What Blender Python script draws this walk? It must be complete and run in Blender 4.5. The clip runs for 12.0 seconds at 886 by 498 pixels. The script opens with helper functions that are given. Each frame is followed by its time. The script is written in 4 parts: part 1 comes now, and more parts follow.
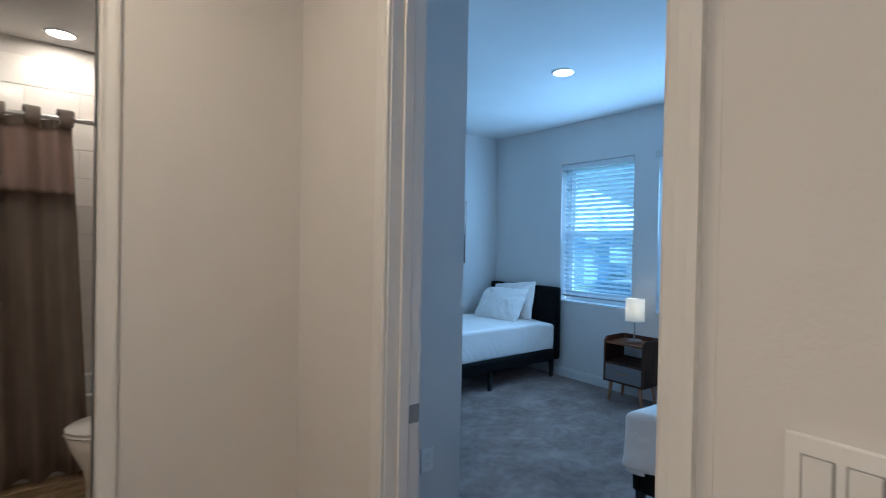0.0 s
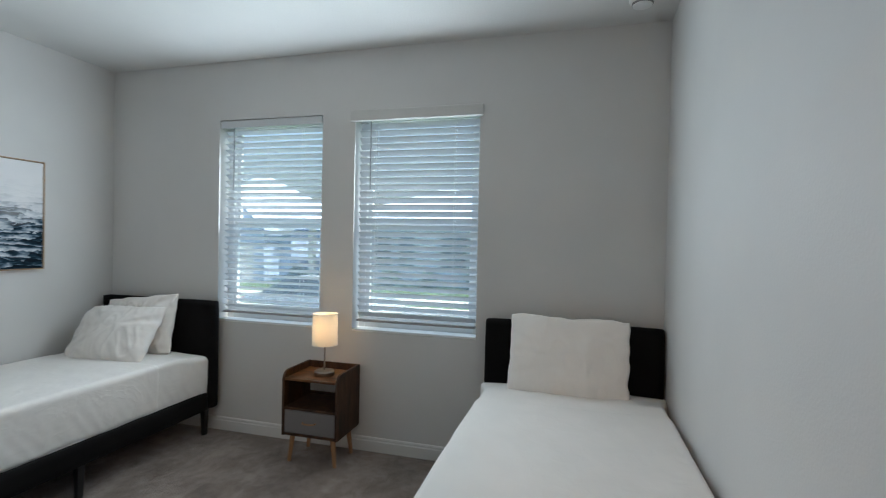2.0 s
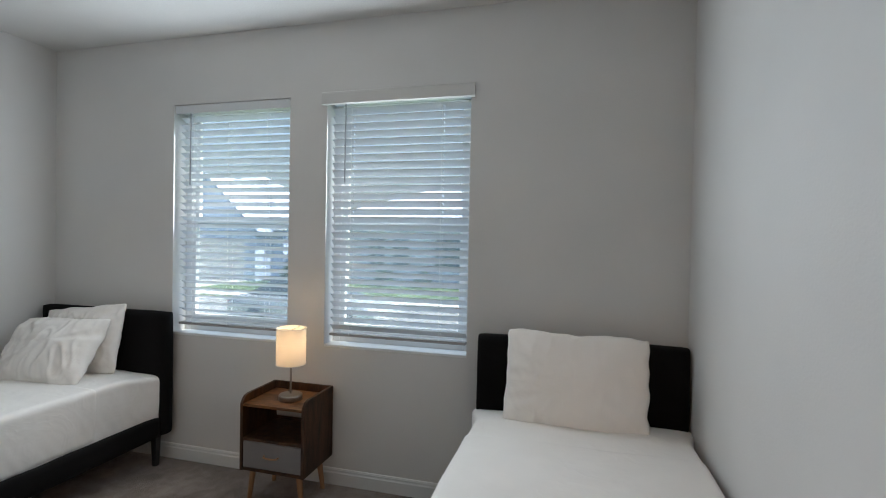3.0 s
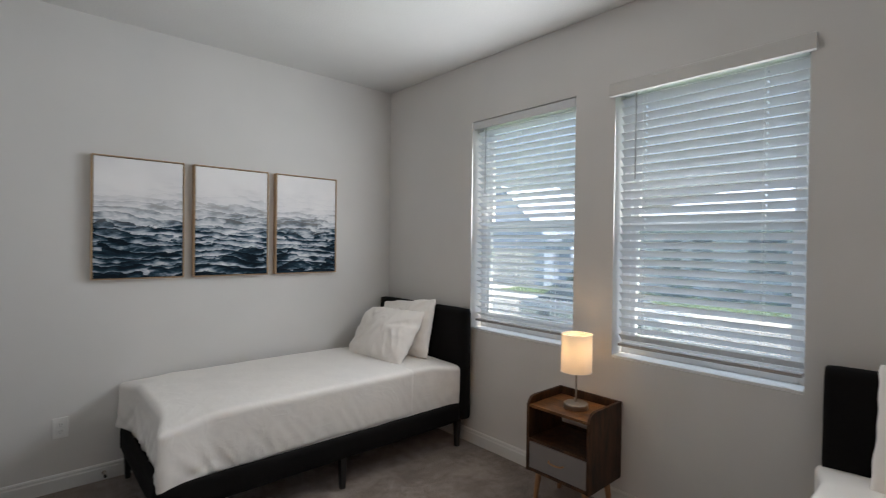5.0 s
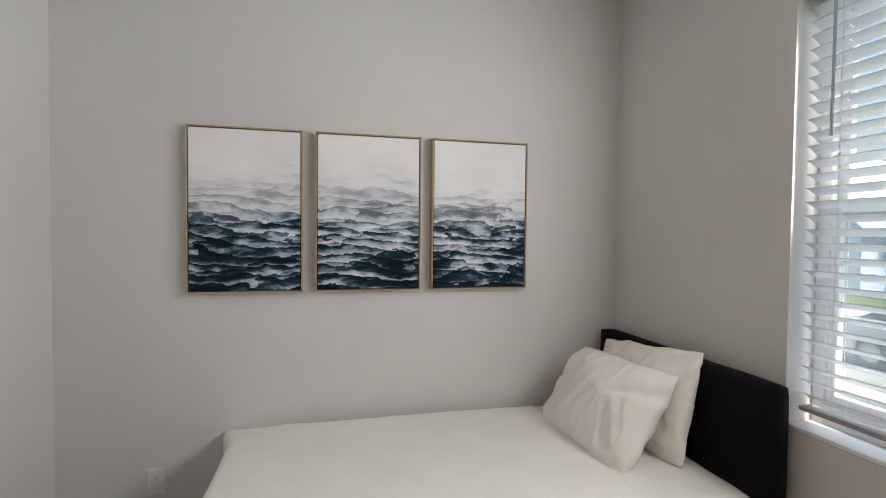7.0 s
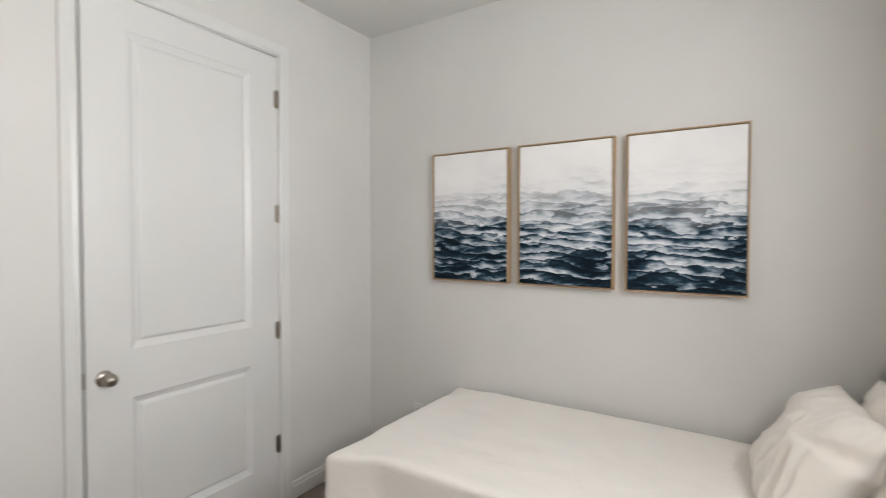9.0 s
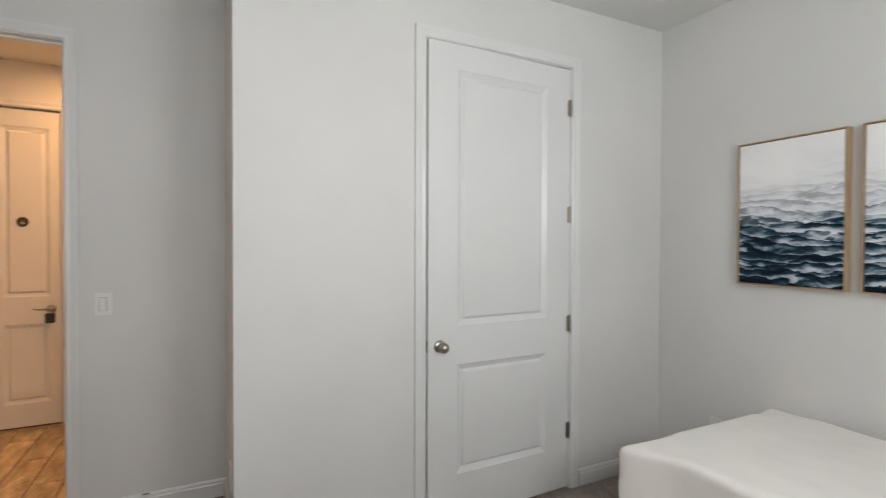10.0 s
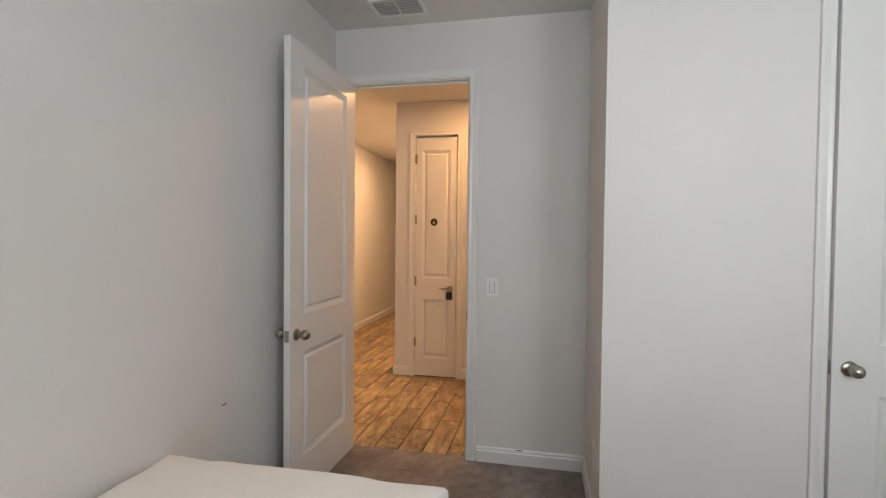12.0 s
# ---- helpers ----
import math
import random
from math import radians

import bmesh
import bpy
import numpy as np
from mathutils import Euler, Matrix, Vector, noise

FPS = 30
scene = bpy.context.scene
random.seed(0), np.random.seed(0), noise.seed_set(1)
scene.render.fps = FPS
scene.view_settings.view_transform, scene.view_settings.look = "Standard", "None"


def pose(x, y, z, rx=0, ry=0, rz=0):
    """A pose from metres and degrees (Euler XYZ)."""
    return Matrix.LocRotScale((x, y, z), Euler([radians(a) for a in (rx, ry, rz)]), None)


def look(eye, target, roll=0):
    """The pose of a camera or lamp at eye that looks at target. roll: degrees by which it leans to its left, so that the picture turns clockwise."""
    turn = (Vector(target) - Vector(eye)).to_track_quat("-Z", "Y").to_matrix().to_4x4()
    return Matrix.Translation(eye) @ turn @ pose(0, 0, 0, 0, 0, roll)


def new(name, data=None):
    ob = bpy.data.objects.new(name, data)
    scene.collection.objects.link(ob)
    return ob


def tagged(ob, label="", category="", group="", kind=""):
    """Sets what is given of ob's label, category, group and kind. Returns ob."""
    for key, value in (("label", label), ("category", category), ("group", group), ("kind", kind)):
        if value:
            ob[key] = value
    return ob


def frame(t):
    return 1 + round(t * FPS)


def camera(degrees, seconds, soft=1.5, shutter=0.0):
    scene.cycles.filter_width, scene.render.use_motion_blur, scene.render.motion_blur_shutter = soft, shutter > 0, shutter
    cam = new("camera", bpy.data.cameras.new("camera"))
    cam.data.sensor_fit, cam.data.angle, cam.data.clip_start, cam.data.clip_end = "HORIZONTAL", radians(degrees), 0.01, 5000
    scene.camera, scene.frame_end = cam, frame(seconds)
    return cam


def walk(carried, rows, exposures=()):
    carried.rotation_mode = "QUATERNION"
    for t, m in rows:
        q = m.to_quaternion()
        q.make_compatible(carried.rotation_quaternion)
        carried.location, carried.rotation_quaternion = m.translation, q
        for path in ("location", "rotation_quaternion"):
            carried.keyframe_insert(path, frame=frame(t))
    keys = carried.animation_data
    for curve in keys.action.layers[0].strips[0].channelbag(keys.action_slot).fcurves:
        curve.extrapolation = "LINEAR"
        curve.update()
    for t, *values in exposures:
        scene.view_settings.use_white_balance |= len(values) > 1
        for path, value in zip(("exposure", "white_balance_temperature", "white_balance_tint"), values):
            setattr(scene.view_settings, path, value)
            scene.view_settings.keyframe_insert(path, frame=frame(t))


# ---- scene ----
cam = camera(85.3, 12.0, 1.0, 0.25)
SKY, SUN, HALL, BATH, ROOM, LAMP = 0.15, 4.4, 8.8, 5.0, 0.9, 0.115
DAYLIGHT, GLOW = 5.7, 1.5
PATH = [
    (0, (0.224, 0.206, 1.451), (1.453, 1.783, 1.429), 1.1),
    (0.5, (0.520, 0.562, 1.449), (1.977, 1.931, 1.408), 0.9),
    (1, (0.847, 0.804, 1.479), (2.507, 1.918, 1.429), 1.1),
    (1.5, (1.177, 0.959, 1.477), (3.012, 1.754, 1.436), 1.1),
    (2, (1.505, 1.025, 1.467), (3.432, 1.557, 1.439), 1.2),
    (2.5, (1.813, 1.056, 1.487), (3.761, 1.508, 1.455), 1.1),
    (4.5, (2.058, 1.154, 1.481), (3.643, 2.373, 1.456), 0.9),
    (5, (2.072, 1.151, 1.463), (3.405, 2.641, 1.44), 0.7),
    (5.5, (2.139, 1.331, 1.453), (3.236, 3.003, 1.416), 0.8),
    (6, (2.328, 1.767, 1.475), (3.235, 3.549, 1.422), 0.6),
    (6.5, (2.653, 2.215, 1.494), (3.348, 4.089, 1.432), 0.6),
    (8.5, (3.952, 2.386, 1.492), (3.368, 4.298, 1.432), 0.2),
    (9, (4.039, 2.23, 1.477), (2.962, 3.915, 1.427), 0.1),
    (9.5, (4.042, 2.09, 1.457), (2.548, 3.419, 1.416), 0.2),
    (10, (4.062, 2.048, 1.442), (2.269, 2.933, 1.411), 0.2),
    (10.5, (4.085, 1.995, 1.454), (2.14, 2.457, 1.409), 0.3),
    (11, (4.11, 1.93, 1.445), (2.112, 2.008, 1.399), 0.4),
    (11.5, (4.133, 1.897, 1.434), (2.148, 1.654, 1.391), 0.6),
    (12, (4.112, 1.89, 1.428), (2.155, 1.48, 1.379), 0.6),
]
EXPOSURES = [(0.0, 1.42, 3970, -5), (0.5, 1.32, 3900, -9), (1.0, 1.35, 4650, -6), (1.5, 1.52, 5700, 0), (2.0, 1.48, 6200, 4), (2.5, 1.52, 6350, 6), (4.5, 1.43, 6900, 12), (6.5, 1.47, 7250, 13), (8.5, 2.05, 7700, 14), (9.5, 1.85, 7250, 12), (10.5, 1.82, 7200, 11), (12.0, 1.77, 7150, 11)]
walk(cam, [(t, look(eye, target, roll)) for t, eye, target, roll in PATH], EXPOSURES)

# ---- world, sun and exposure ----
world = bpy.data.worlds.new("world")
scene.world = world
world.use_nodes = True
wn, wl = world.node_tree.nodes, world.node_tree.links
sky = wn.new("ShaderNodeTexSky")
sky.sky_type, sky.sun_disc = "NISHITA", False
sky.sun_elevation, sky.sun_rotation = radians(55), radians(170)
sky.air_density, sky.dust_density, sky.ozone_density = 1.0, 8.0, 1.0
wl.new(sky.outputs["Color"], wn["Background"].inputs["Color"])
wn["Background"].inputs["Strength"].default_value = SKY

sun = new("sun", bpy.data.lights.new("sun", "SUN"))
sun.data.energy, sun.data.angle, sun.data.color = SUN, radians(0.5), (1.0, 0.95, 0.87)
sun.matrix_world = look((1.6, -9, 13), (0, 0, 0))

# the sky's light entering by the two windows: before the blinds, and on the slats from outside
for wy0, wy1 in ((1.645, 2.535), (2.79, 3.665)):
    for wx, power in ((4.612, DAYLIGHT), (4.705, GLOW)):
        sl = bpy.data.lights.new("window_daylight", "AREA")
        low, high = (1.52, 2.16) if power == DAYLIGHT else (0.855, 2.26)
        sl.shape, sl.size, sl.size_y = "RECTANGLE", wy1 - wy0 - 0.03, high - low
        sl.energy, sl.color = power, (0.87, 0.96, 1.06) if power == DAYLIGHT else (0.70, 0.92, 1.18)
        so = new("window_daylight", sl)
        so.matrix_world = look((wx, (wy0 + wy1) / 2, (high + low) / 2), (0, (wy0 + wy1) / 2, (high + low) / 2))

# ---- materials ----


def mat(name, base, rough=0.5, metal=0.0):
    m = bpy.data.materials.new(name)
    m.use_nodes = True
    b = m.node_tree.nodes["Principled BSDF"]
    b.inputs["Base Color"].default_value = (*base, 1)
    b.inputs["Roughness"].default_value = rough
    b.inputs["Metallic"].default_value = metal
    return m


def node(m, kind, **inputs):
    n = m.node_tree.nodes.new(kind)
    for k, v in inputs.items():
        n.inputs[k].default_value = v
    return n


def link(m, a, b):
    m.node_tree.links.new(a, b)


def bsdf(m):
    return m.node_tree.nodes["Principled BSDF"]


def coords(m, scale=(1, 1, 1), space="Object"):
    c, mp = node(m, "ShaderNodeTexCoord"), node(m, "ShaderNodeMapping")
    mp.inputs["Scale"].default_value = scale
    link(m, c.outputs[space], mp.inputs["Vector"])
    return mp.outputs["Vector"]


def place_coords(m, scale=(1, 1, 1)):
    c, mp = node(m, "ShaderNodeNewGeometry"), node(m, "ShaderNodeMapping")
    mp.inputs["Scale"].default_value = scale
    link(m, c.outputs["Position"], mp.inputs["Vector"])
    return mp.outputs["Vector"]


def noise_tex(m, vec, scale, detail=3, rough=0.5):
    n = node(m, "ShaderNodeTexNoise", Scale=scale, Detail=detail, Roughness=rough)
    link(m, vec, n.inputs["Vector"])
    return n.outputs["Fac"]


def ramp(m, fac, *stops):
    r = node(m, "ShaderNodeValToRGB")
    e = r.color_ramp.elements
    while len(e) < len(stops):
        e.new(0.5)
    for el, (p, c) in zip(e, stops):
        el.position, el.color = p, (*c, 1)
    link(m, fac, r.inputs["Fac"])
    return r.outputs["Color"]


def math_node(m, op, a, b=0.0):
    n = node(m, "ShaderNodeMath")
    n.operation = op
    for i, v in enumerate((a, b)):
        if isinstance(v, (int, float)):
            n.inputs[i].default_value = v
        else:
            link(m, v, n.inputs[i])
    return n.outputs["Value"]


def mix_col(m, fac, a, b, blend="MIX"):
    n = node(m, "ShaderNodeMix")
    n.data_type, n.blend_type = "RGBA", blend
    for i, v in ((0, fac), (6, a), (7, b)):
        if isinstance(v, (int, float)):
            n.inputs[i].default_value = v
        elif isinstance(v, tuple):
            n.inputs[i].default_value = (*v, 1)
        else:
            link(m, v, n.inputs[i])
    return n.outputs[2]


def bump(m, height, strength, distance):
    n = node(m, "ShaderNodeBump", Strength=strength, Distance=distance)
    link(m, height, n.inputs["Height"])
    link(m, n.outputs["Normal"], bsdf(m).inputs["Normal"])


def grey(v):
    return (v, v, v)


def painted(name, base, rough, grain=160.0, depth=0.0006, strength=0.35):
    m = mat(name, base, rough)
    v = place_coords(m)
    f = noise_tex(m, v, grain, 2)
    g = noise_tex(m, v, 1.7, 4)
    tone = ramp(m, g, (0.3, tuple(c * 0.96 for c in base)), (0.7, tuple(min(c * 1.03, 1) for c in base)))
    link(m, tone, bsdf(m).inputs["Base Color"])
    bump(m, f, strength, depth)
    return m


WALL = painted("wall_paint", (0.665, 0.651, 0.634), 0.62, 130, 0.0012, 0.4)
CEIL = painted("ceiling_paint", (0.68, 0.672, 0.655), 0.8, 70, 0.003, 0.5)
TRIM = painted("trim_paint", (0.70, 0.695, 0.68), 0.32, 45, 0.0003, 0.12)
DOORPAINT = painted("door_paint", (0.70, 0.695, 0.685), 0.34, 90, 0.0003, 0.15)
VINYL = painted("window_vinyl", (0.82, 0.83, 0.83), 0.3, 60, 0.0002, 0.1)
PLASTIC = painted("white_plastic", (0.76, 0.755, 0.74), 0.3, 40, 0.0001, 0.1)
SLAT = painted("blind_slat", (0.64, 0.655, 0.67), 0.42, 50, 0.0002, 0.12)
# white valance, dimmed in colour for the shade it hangs in
VALANCE = painted("blind_valance_shaded", (0.60, 0.59, 0.57), 0.45, 50, 0.0002, 0.12)
# the rail's backlit shade is put into this dark taupe
RAIL = painted("backlit_bottom_rail", (0.36, 0.335, 0.32), 0.5, 50, 0.0002, 0.12)
CORD = mat("blind_cord", (0.75, 0.75, 0.73), 0.8)
WAND = mat("tilt_wand", (0.45, 0.46, 0.47), 0.25)
NICKEL = mat("satin_nickel", (0.36, 0.325, 0.285), 0.30, 1.0)
STEEL = mat("brushed_steel", (0.55, 0.55, 0.55), 0.3, 1.0)
DARKMETAL = mat("dark_metal", (0.03, 0.03, 0.03), 0.4, 0.6)
BLACKPLASTIC = mat("black_plastic", (0.012, 0.012, 0.013), 0.4)
RUBBER = mat("rubber", (0.02, 0.02, 0.02), 0.8)


def carpet_mat():
    m = mat("carpet", (0.3, 0.27, 0.25), 0.95)
    v = place_coords(m)
    big = noise_tex(m, v, 3.2, 3, 0.55)
    mid = noise_tex(m, v, 16, 3, 0.6)
    fine = noise_tex(m, v, 420, 2, 0.6)
    patch = math_node(m, "ADD", math_node(m, "MULTIPLY", big, 0.6), math_node(m, "MULTIPLY", mid, 0.4))
    c1 = ramp(m, patch, (0.38, (0.155, 0.110, 0.088)), (0.5, (0.252, 0.190, 0.155)), (0.62, (0.385, 0.305, 0.258)))
    c2 = ramp(m, fine, (0.3, grey(0.62)), (0.7, grey(1.0)))
    link(m, mix_col(m, 0.8, c1, c2, "MULTIPLY"), bsdf(m).inputs["Base Color"])
    bsdf(m).inputs["Sheen Weight"].default_value = 0.3
    h = math_node(m, "ADD", fine, math_node(m, "MULTIPLY", patch, 2.0))
    bump(m, h, 0.9, 0.006)
    return m


def wood_mat(name, dark, light, rough, along=(1, 12, 12), scale=3.0, per_piece=False):
    m = mat(name, light, rough)
    c, mp = node(m, "ShaderNodeTexCoord"), node(m, "ShaderNodeMapping")
    mp.inputs["Scale"].default_value = along
    link(m, c.outputs["Object"], mp.inputs["Vector"])
    vec = mp.outputs["Vector"]
    info = node(m, "ShaderNodeObjectInfo")
    if per_piece:
        add = node(m, "ShaderNodeVectorMath")
        add.operation = "ADD"
        sc = node(m, "ShaderNodeVectorMath")
        sc.operation = "SCALE"
        sc.inputs[0].default_value = (31.0, 17.0, 9.0)
        link(m, info.outputs["Random"], sc.inputs["Scale"])
        link(m, vec, add.inputs[0])
        link(m, sc.outputs[0], add.inputs[1])
        vec = add.outputs[0]
    f = noise_tex(m, vec, scale, 6, 0.62)
    g = noise_tex(m, vec, scale * 7, 4, 0.6)
    s = math_node(m, "ADD", math_node(m, "MULTIPLY", f, 0.7), math_node(m, "MULTIPLY", g, 0.3))
    mid = tuple((a + b) / 2 for a, b in zip(dark, light))
    col = ramp(m, s, (0.36, dark), (0.5, mid), (0.62, light))
    if per_piece:
        tone = ramp(m, info.outputs["Random"], (0.0, grey(0.72)), (1.0, grey(1.15)))
        col = mix_col(m, 1.0, col, tone, "MULTIPLY")
    link(m, col, bsdf(m).inputs["Base Color"])
    bump(m, s, 0.2, 0.0015)
    return m


def fabric_mat(name, base, rough=0.9, weave=900.0, depth=0.0006, vary=0.06, sheen=0.2):
    m = mat(name, base, rough)
    v = coords(m)
    f = noise_tex(m, v, weave, 2)
    g = noise_tex(m, v, 5.0, 4)
    lo, hi = tuple(c * (1 - vary) for c in base), tuple(min(1, c * (1 + vary)) for c in base)
    col = ramp(m, g, (0.3, lo), (0.7, hi))
    speck = ramp(m, f, (0.3, grey(1 - vary * 3)), (0.7, grey(1.0)))
    link(m, mix_col(m, 1.0, col, speck, "MULTIPLY"), bsdf(m).inputs["Base Color"])
    bsdf(m).inputs["Sheen Weight"].default_value = sheen
    h = math_node(m, "ADD", math_node(m, "MULTIPLY", f, 0.3), g)
    bump(m, h, 0.5, depth)
    return m


def linen_mat(name, base, amount=0.12):
    """Cotton sheeting: weave, soft creases."""
    m = mat(name, base, 0.85)
    v = coords(m)
    crease = noise_tex(m, v, 7.0, 3, 0.42)
    fine = noise_tex(m, v, 700, 2)
    w = node(m, "ShaderNodeTexNoise", Scale=3.0, Detail=2.0)
    link(m, v, w.inputs["Vector"])
    ad = node(m, "ShaderNodeVectorMath")
    ad.operation = "ADD"
    link(m, v, ad.inputs[0])
    link(m, w.outputs["Color"], ad.inputs[1])
    pinch = math_node(m, "ABSOLUTE", math_node(m, "SUBTRACT", noise_tex(m, ad.outputs[0], 5.5, 2, 0.5), 0.5))
    pinch = math_node(m, "MINIMUM", math_node(m, "MULTIPLY", pinch, 7.0), 1.0)
    h = math_node(m, "ADD", crease, math_node(m, "ADD", math_node(m, "MULTIPLY", pinch, -amount), math_node(m, "MULTIPLY", fine, 0.008)))
    tone = ramp(m, crease, (0.3, tuple(c * 0.97 for c in base)), (0.7, base))
    link(m, tone, bsdf(m).inputs["Base Color"])
    bsdf(m).inputs["Sheen Weight"].default_value = 0.15
    bump(m, h, 0.4, 0.014)
    return m


def ocean_mat():
    """A printed seascape: mist above, dark broken waves below."""
    m = mat("seascape_print", (0.5, 0.5, 0.5), 0.75)
    geo = node(m, "ShaderNodeNewGeometry")
    sep = node(m, "ShaderNodeSeparateXYZ")
    link(m, geo.outputs["Position"], sep.inputs["Vector"])
    z = math_node(m, "DIVIDE", math_node(m, "SUBTRACT", sep.outputs["Z"], 1.22), 0.75)
    low = noise_tex(m, place_coords(m, (2.2, 1, 3.0)), 1.6, 2)
    zz = math_node(m, "ADD", z, math_node(m, "MULTIPLY", math_node(m, "SUBTRACT", low, 0.5), 0.34))

    def swell(sx, sz, scale, lean, rough, twist):
        base = place_coords(m, (sx, 1, sz))
        base.node.inputs["Rotation"].default_value = (0, lean, 0)
        n = node(m, "ShaderNodeTexNoise", Scale=scale, Detail=7.0, Roughness=rough, Distortion=twist)
        link(m, base, n.inputs["Vector"])
        return n.outputs["Fac"]

    def crests(sx, sz, lean, scale, twist, fine):
        base = place_coords(m, (sx, 1, sz))
        base.node.inputs["Rotation"].default_value = (0, lean, 0)
        n = node(m, "ShaderNodeTexWave", Scale=scale, Distortion=twist, Detail=5.0)
        n.inputs["Detail Scale"].default_value, n.inputs["Detail Roughness"].default_value = fine, 0.58
        n.wave_type, n.bands_direction, n.wave_profile = "BANDS", "Z", "SAW"
        link(m, base, n.inputs["Vector"])
        return n.outputs["Fac"]

    # long swells, breaking crests with a sharp upper edge, and the chop on them
    big = swell(3.8, 10.0, 1.4, 0.12, 0.6, 0.5)
    chop = swell(12.0, 30.0, 1.3, -0.12, 0.6, 0.4)
    crest = math_node(m, "SUBTRACT", 1.0, crests(9.0, 20.0, 0.12, 0.17, 14.0, 1.1))
    ripple = math_node(m, "SUBTRACT", 1.0, crests(17.0, 38.0, -0.10, 0.17, 13.0, 0.9))
    w = math_node(m, "ADD", math_node(m, "ADD", math_node(m, "MULTIPLY", big, 0.50), math_node(m, "MULTIPLY", chop, 0.24)), math_node(m, "ADD", math_node(m, "MULTIPLY", crest, 0.11), math_node(m, "MULTIPLY", ripple, 0.15)))
    # the lower, the darker
    depth = math_node(m, "MULTIPLY", math_node(m, "SUBTRACT", 0.45, zz), 0.24)
    tone = math_node(m, "SUBTRACT", w, depth)
    sea = ramp(m, tone, (0.36, (0.003, 0.009, 0.016)), (0.42, (0.010, 0.028, 0.045)), (0.455, (0.035, 0.072, 0.104)), (0.485, (0.15, 0.205, 0.26)), (0.53, (0.42, 0.465, 0.515)), (0.62, (0.74, 0.75, 0.775)))
    mist = ramp(m, low, (0.3, (0.78, 0.765, 0.77)), (0.7, (0.86, 0.845, 0.845)))
    fog = ramp(m, zz, (0.40, grey(0.0)), (0.56, grey(0.35)), (0.70, grey(0.85)), (0.84, grey(1.0)))
    link(m, mix_col(m, fog, sea, mist), bsdf(m).inputs["Base Color"])
    bsdf(m).inputs["Specular IOR Level"].default_value = 0.15
    bump(m, noise_tex(m, place_coords(m), 1200, 1), 0.2, 0.0004)
    return m


CARPET = carpet_mat()
WALNUT = wood_mat("walnut_veneer", (0.010, 0.0045, 0.0025), (0.085, 0.038, 0.017), 0.5, (9, 9, 1.6), 2.6)
WALNUTTOP = wood_mat("walnut_top", (0.022, 0.009, 0.004), (0.24, 0.105, 0.038), 0.3, (7, 2, 7), 1.8)
for w_ in (WALNUT, WALNUTTOP):
    bsdf(w_).inputs["Specular IOR Level"].default_value = 0.3
BEECH = wood_mat("beech", (0.26, 0.13, 0.06), (0.42, 0.23, 0.12), 0.5, (20, 20, 3), 2.0)
FRAMEWOOD = wood_mat("frame_oak", (0.34, 0.22, 0.125), (0.54, 0.38, 0.24), 0.5, (20, 20, 3), 2.0)
TILEWOOD = wood_mat("wood_look_tile", (0.12, 0.074, 0.040), (0.52, 0.375, 0.22), 0.40, (2.2, 7, 7), 2.0, True)
GROUT = painted("grout", (0.15, 0.112, 0.08), 0.9, 300)
CHARCOAL = fabric_mat("charcoal_upholstery", (0.0066, 0.0056, 0.0056), 0.95, 1100, 0.0012, 0.18, 0.005)
bsdf(CHARCOAL).inputs["Specular IOR Level"].default_value = 0.2
SHEET = linen_mat("white_sheet", (0.86, 0.825, 0.785))
PILLOWCASE = linen_mat("white_pillowcase", (0.86, 0.82, 0.775))
DRAWERCLOTH = fabric_mat("grey_drawer_front", (0.205, 0.19, 0.19), 0.8, 800, 0.0004, 0.05)
CURTAIN = fabric_mat("grey_curtain", (0.33, 0.275, 0.235), 0.85, 500, 0.0008, 0.08)
CURTAINTOP = fabric_mat("mesh_curtain_band", (0.46, 0.36, 0.31), 0.8, 300, 0.0005, 0.06)
PORCELAIN = mat("porcelain", (0.80, 0.79, 0.76), 0.12)
WALLTILE = mat("glazed_tile", (0.78, 0.74, 0.69), 0.15)
OCEAN = ocean_mat()


def glass_mat():
    """A thin clear pane."""
    m = bpy.data.materials.new("pane_glass")
    m.use_nodes = True
    t, nd = m.node_tree, m.node_tree.nodes
    nd.remove(nd["Principled BSDF"])
    tr, gl, mx = nd.new("ShaderNodeBsdfTransparent"), nd.new("ShaderNodeBsdfGlossy"), nd.new("ShaderNodeMixShader")
    tr.inputs["Color"].default_value = (0.93, 0.98, 1.0, 1)
    gl.inputs["Roughness"].default_value = 0.02
    mx.inputs[0].default_value = 0.04
    t.links.new(tr.outputs[0], mx.inputs[1])
    t.links.new(gl.outputs[0], mx.inputs[2])
    t.links.new(mx.outputs[0], nd["Material Output"].inputs["Surface"])
    return m


GLASS = glass_mat()


def screen_mat():
    """Fine see-through fly screen; its pale blue also paints a hazy veil outdoors."""
    m = mat("fly_screen", (0.58, 0.66, 0.74), 0.9)
    nd = m.node_tree.nodes
    tr, mx = nd.new("ShaderNodeBsdfTransparent"), nd.new("ShaderNodeMixShader")
    mx.inputs[0].default_value = 0.30
    link(m, tr.outputs[0], mx.inputs[1])
    link(m, nd["Principled BSDF"].outputs[0], mx.inputs[2])
    link(m, mx.outputs[0], nd["Material Output"].inputs["Surface"])
    return m


SCREEN = screen_mat()


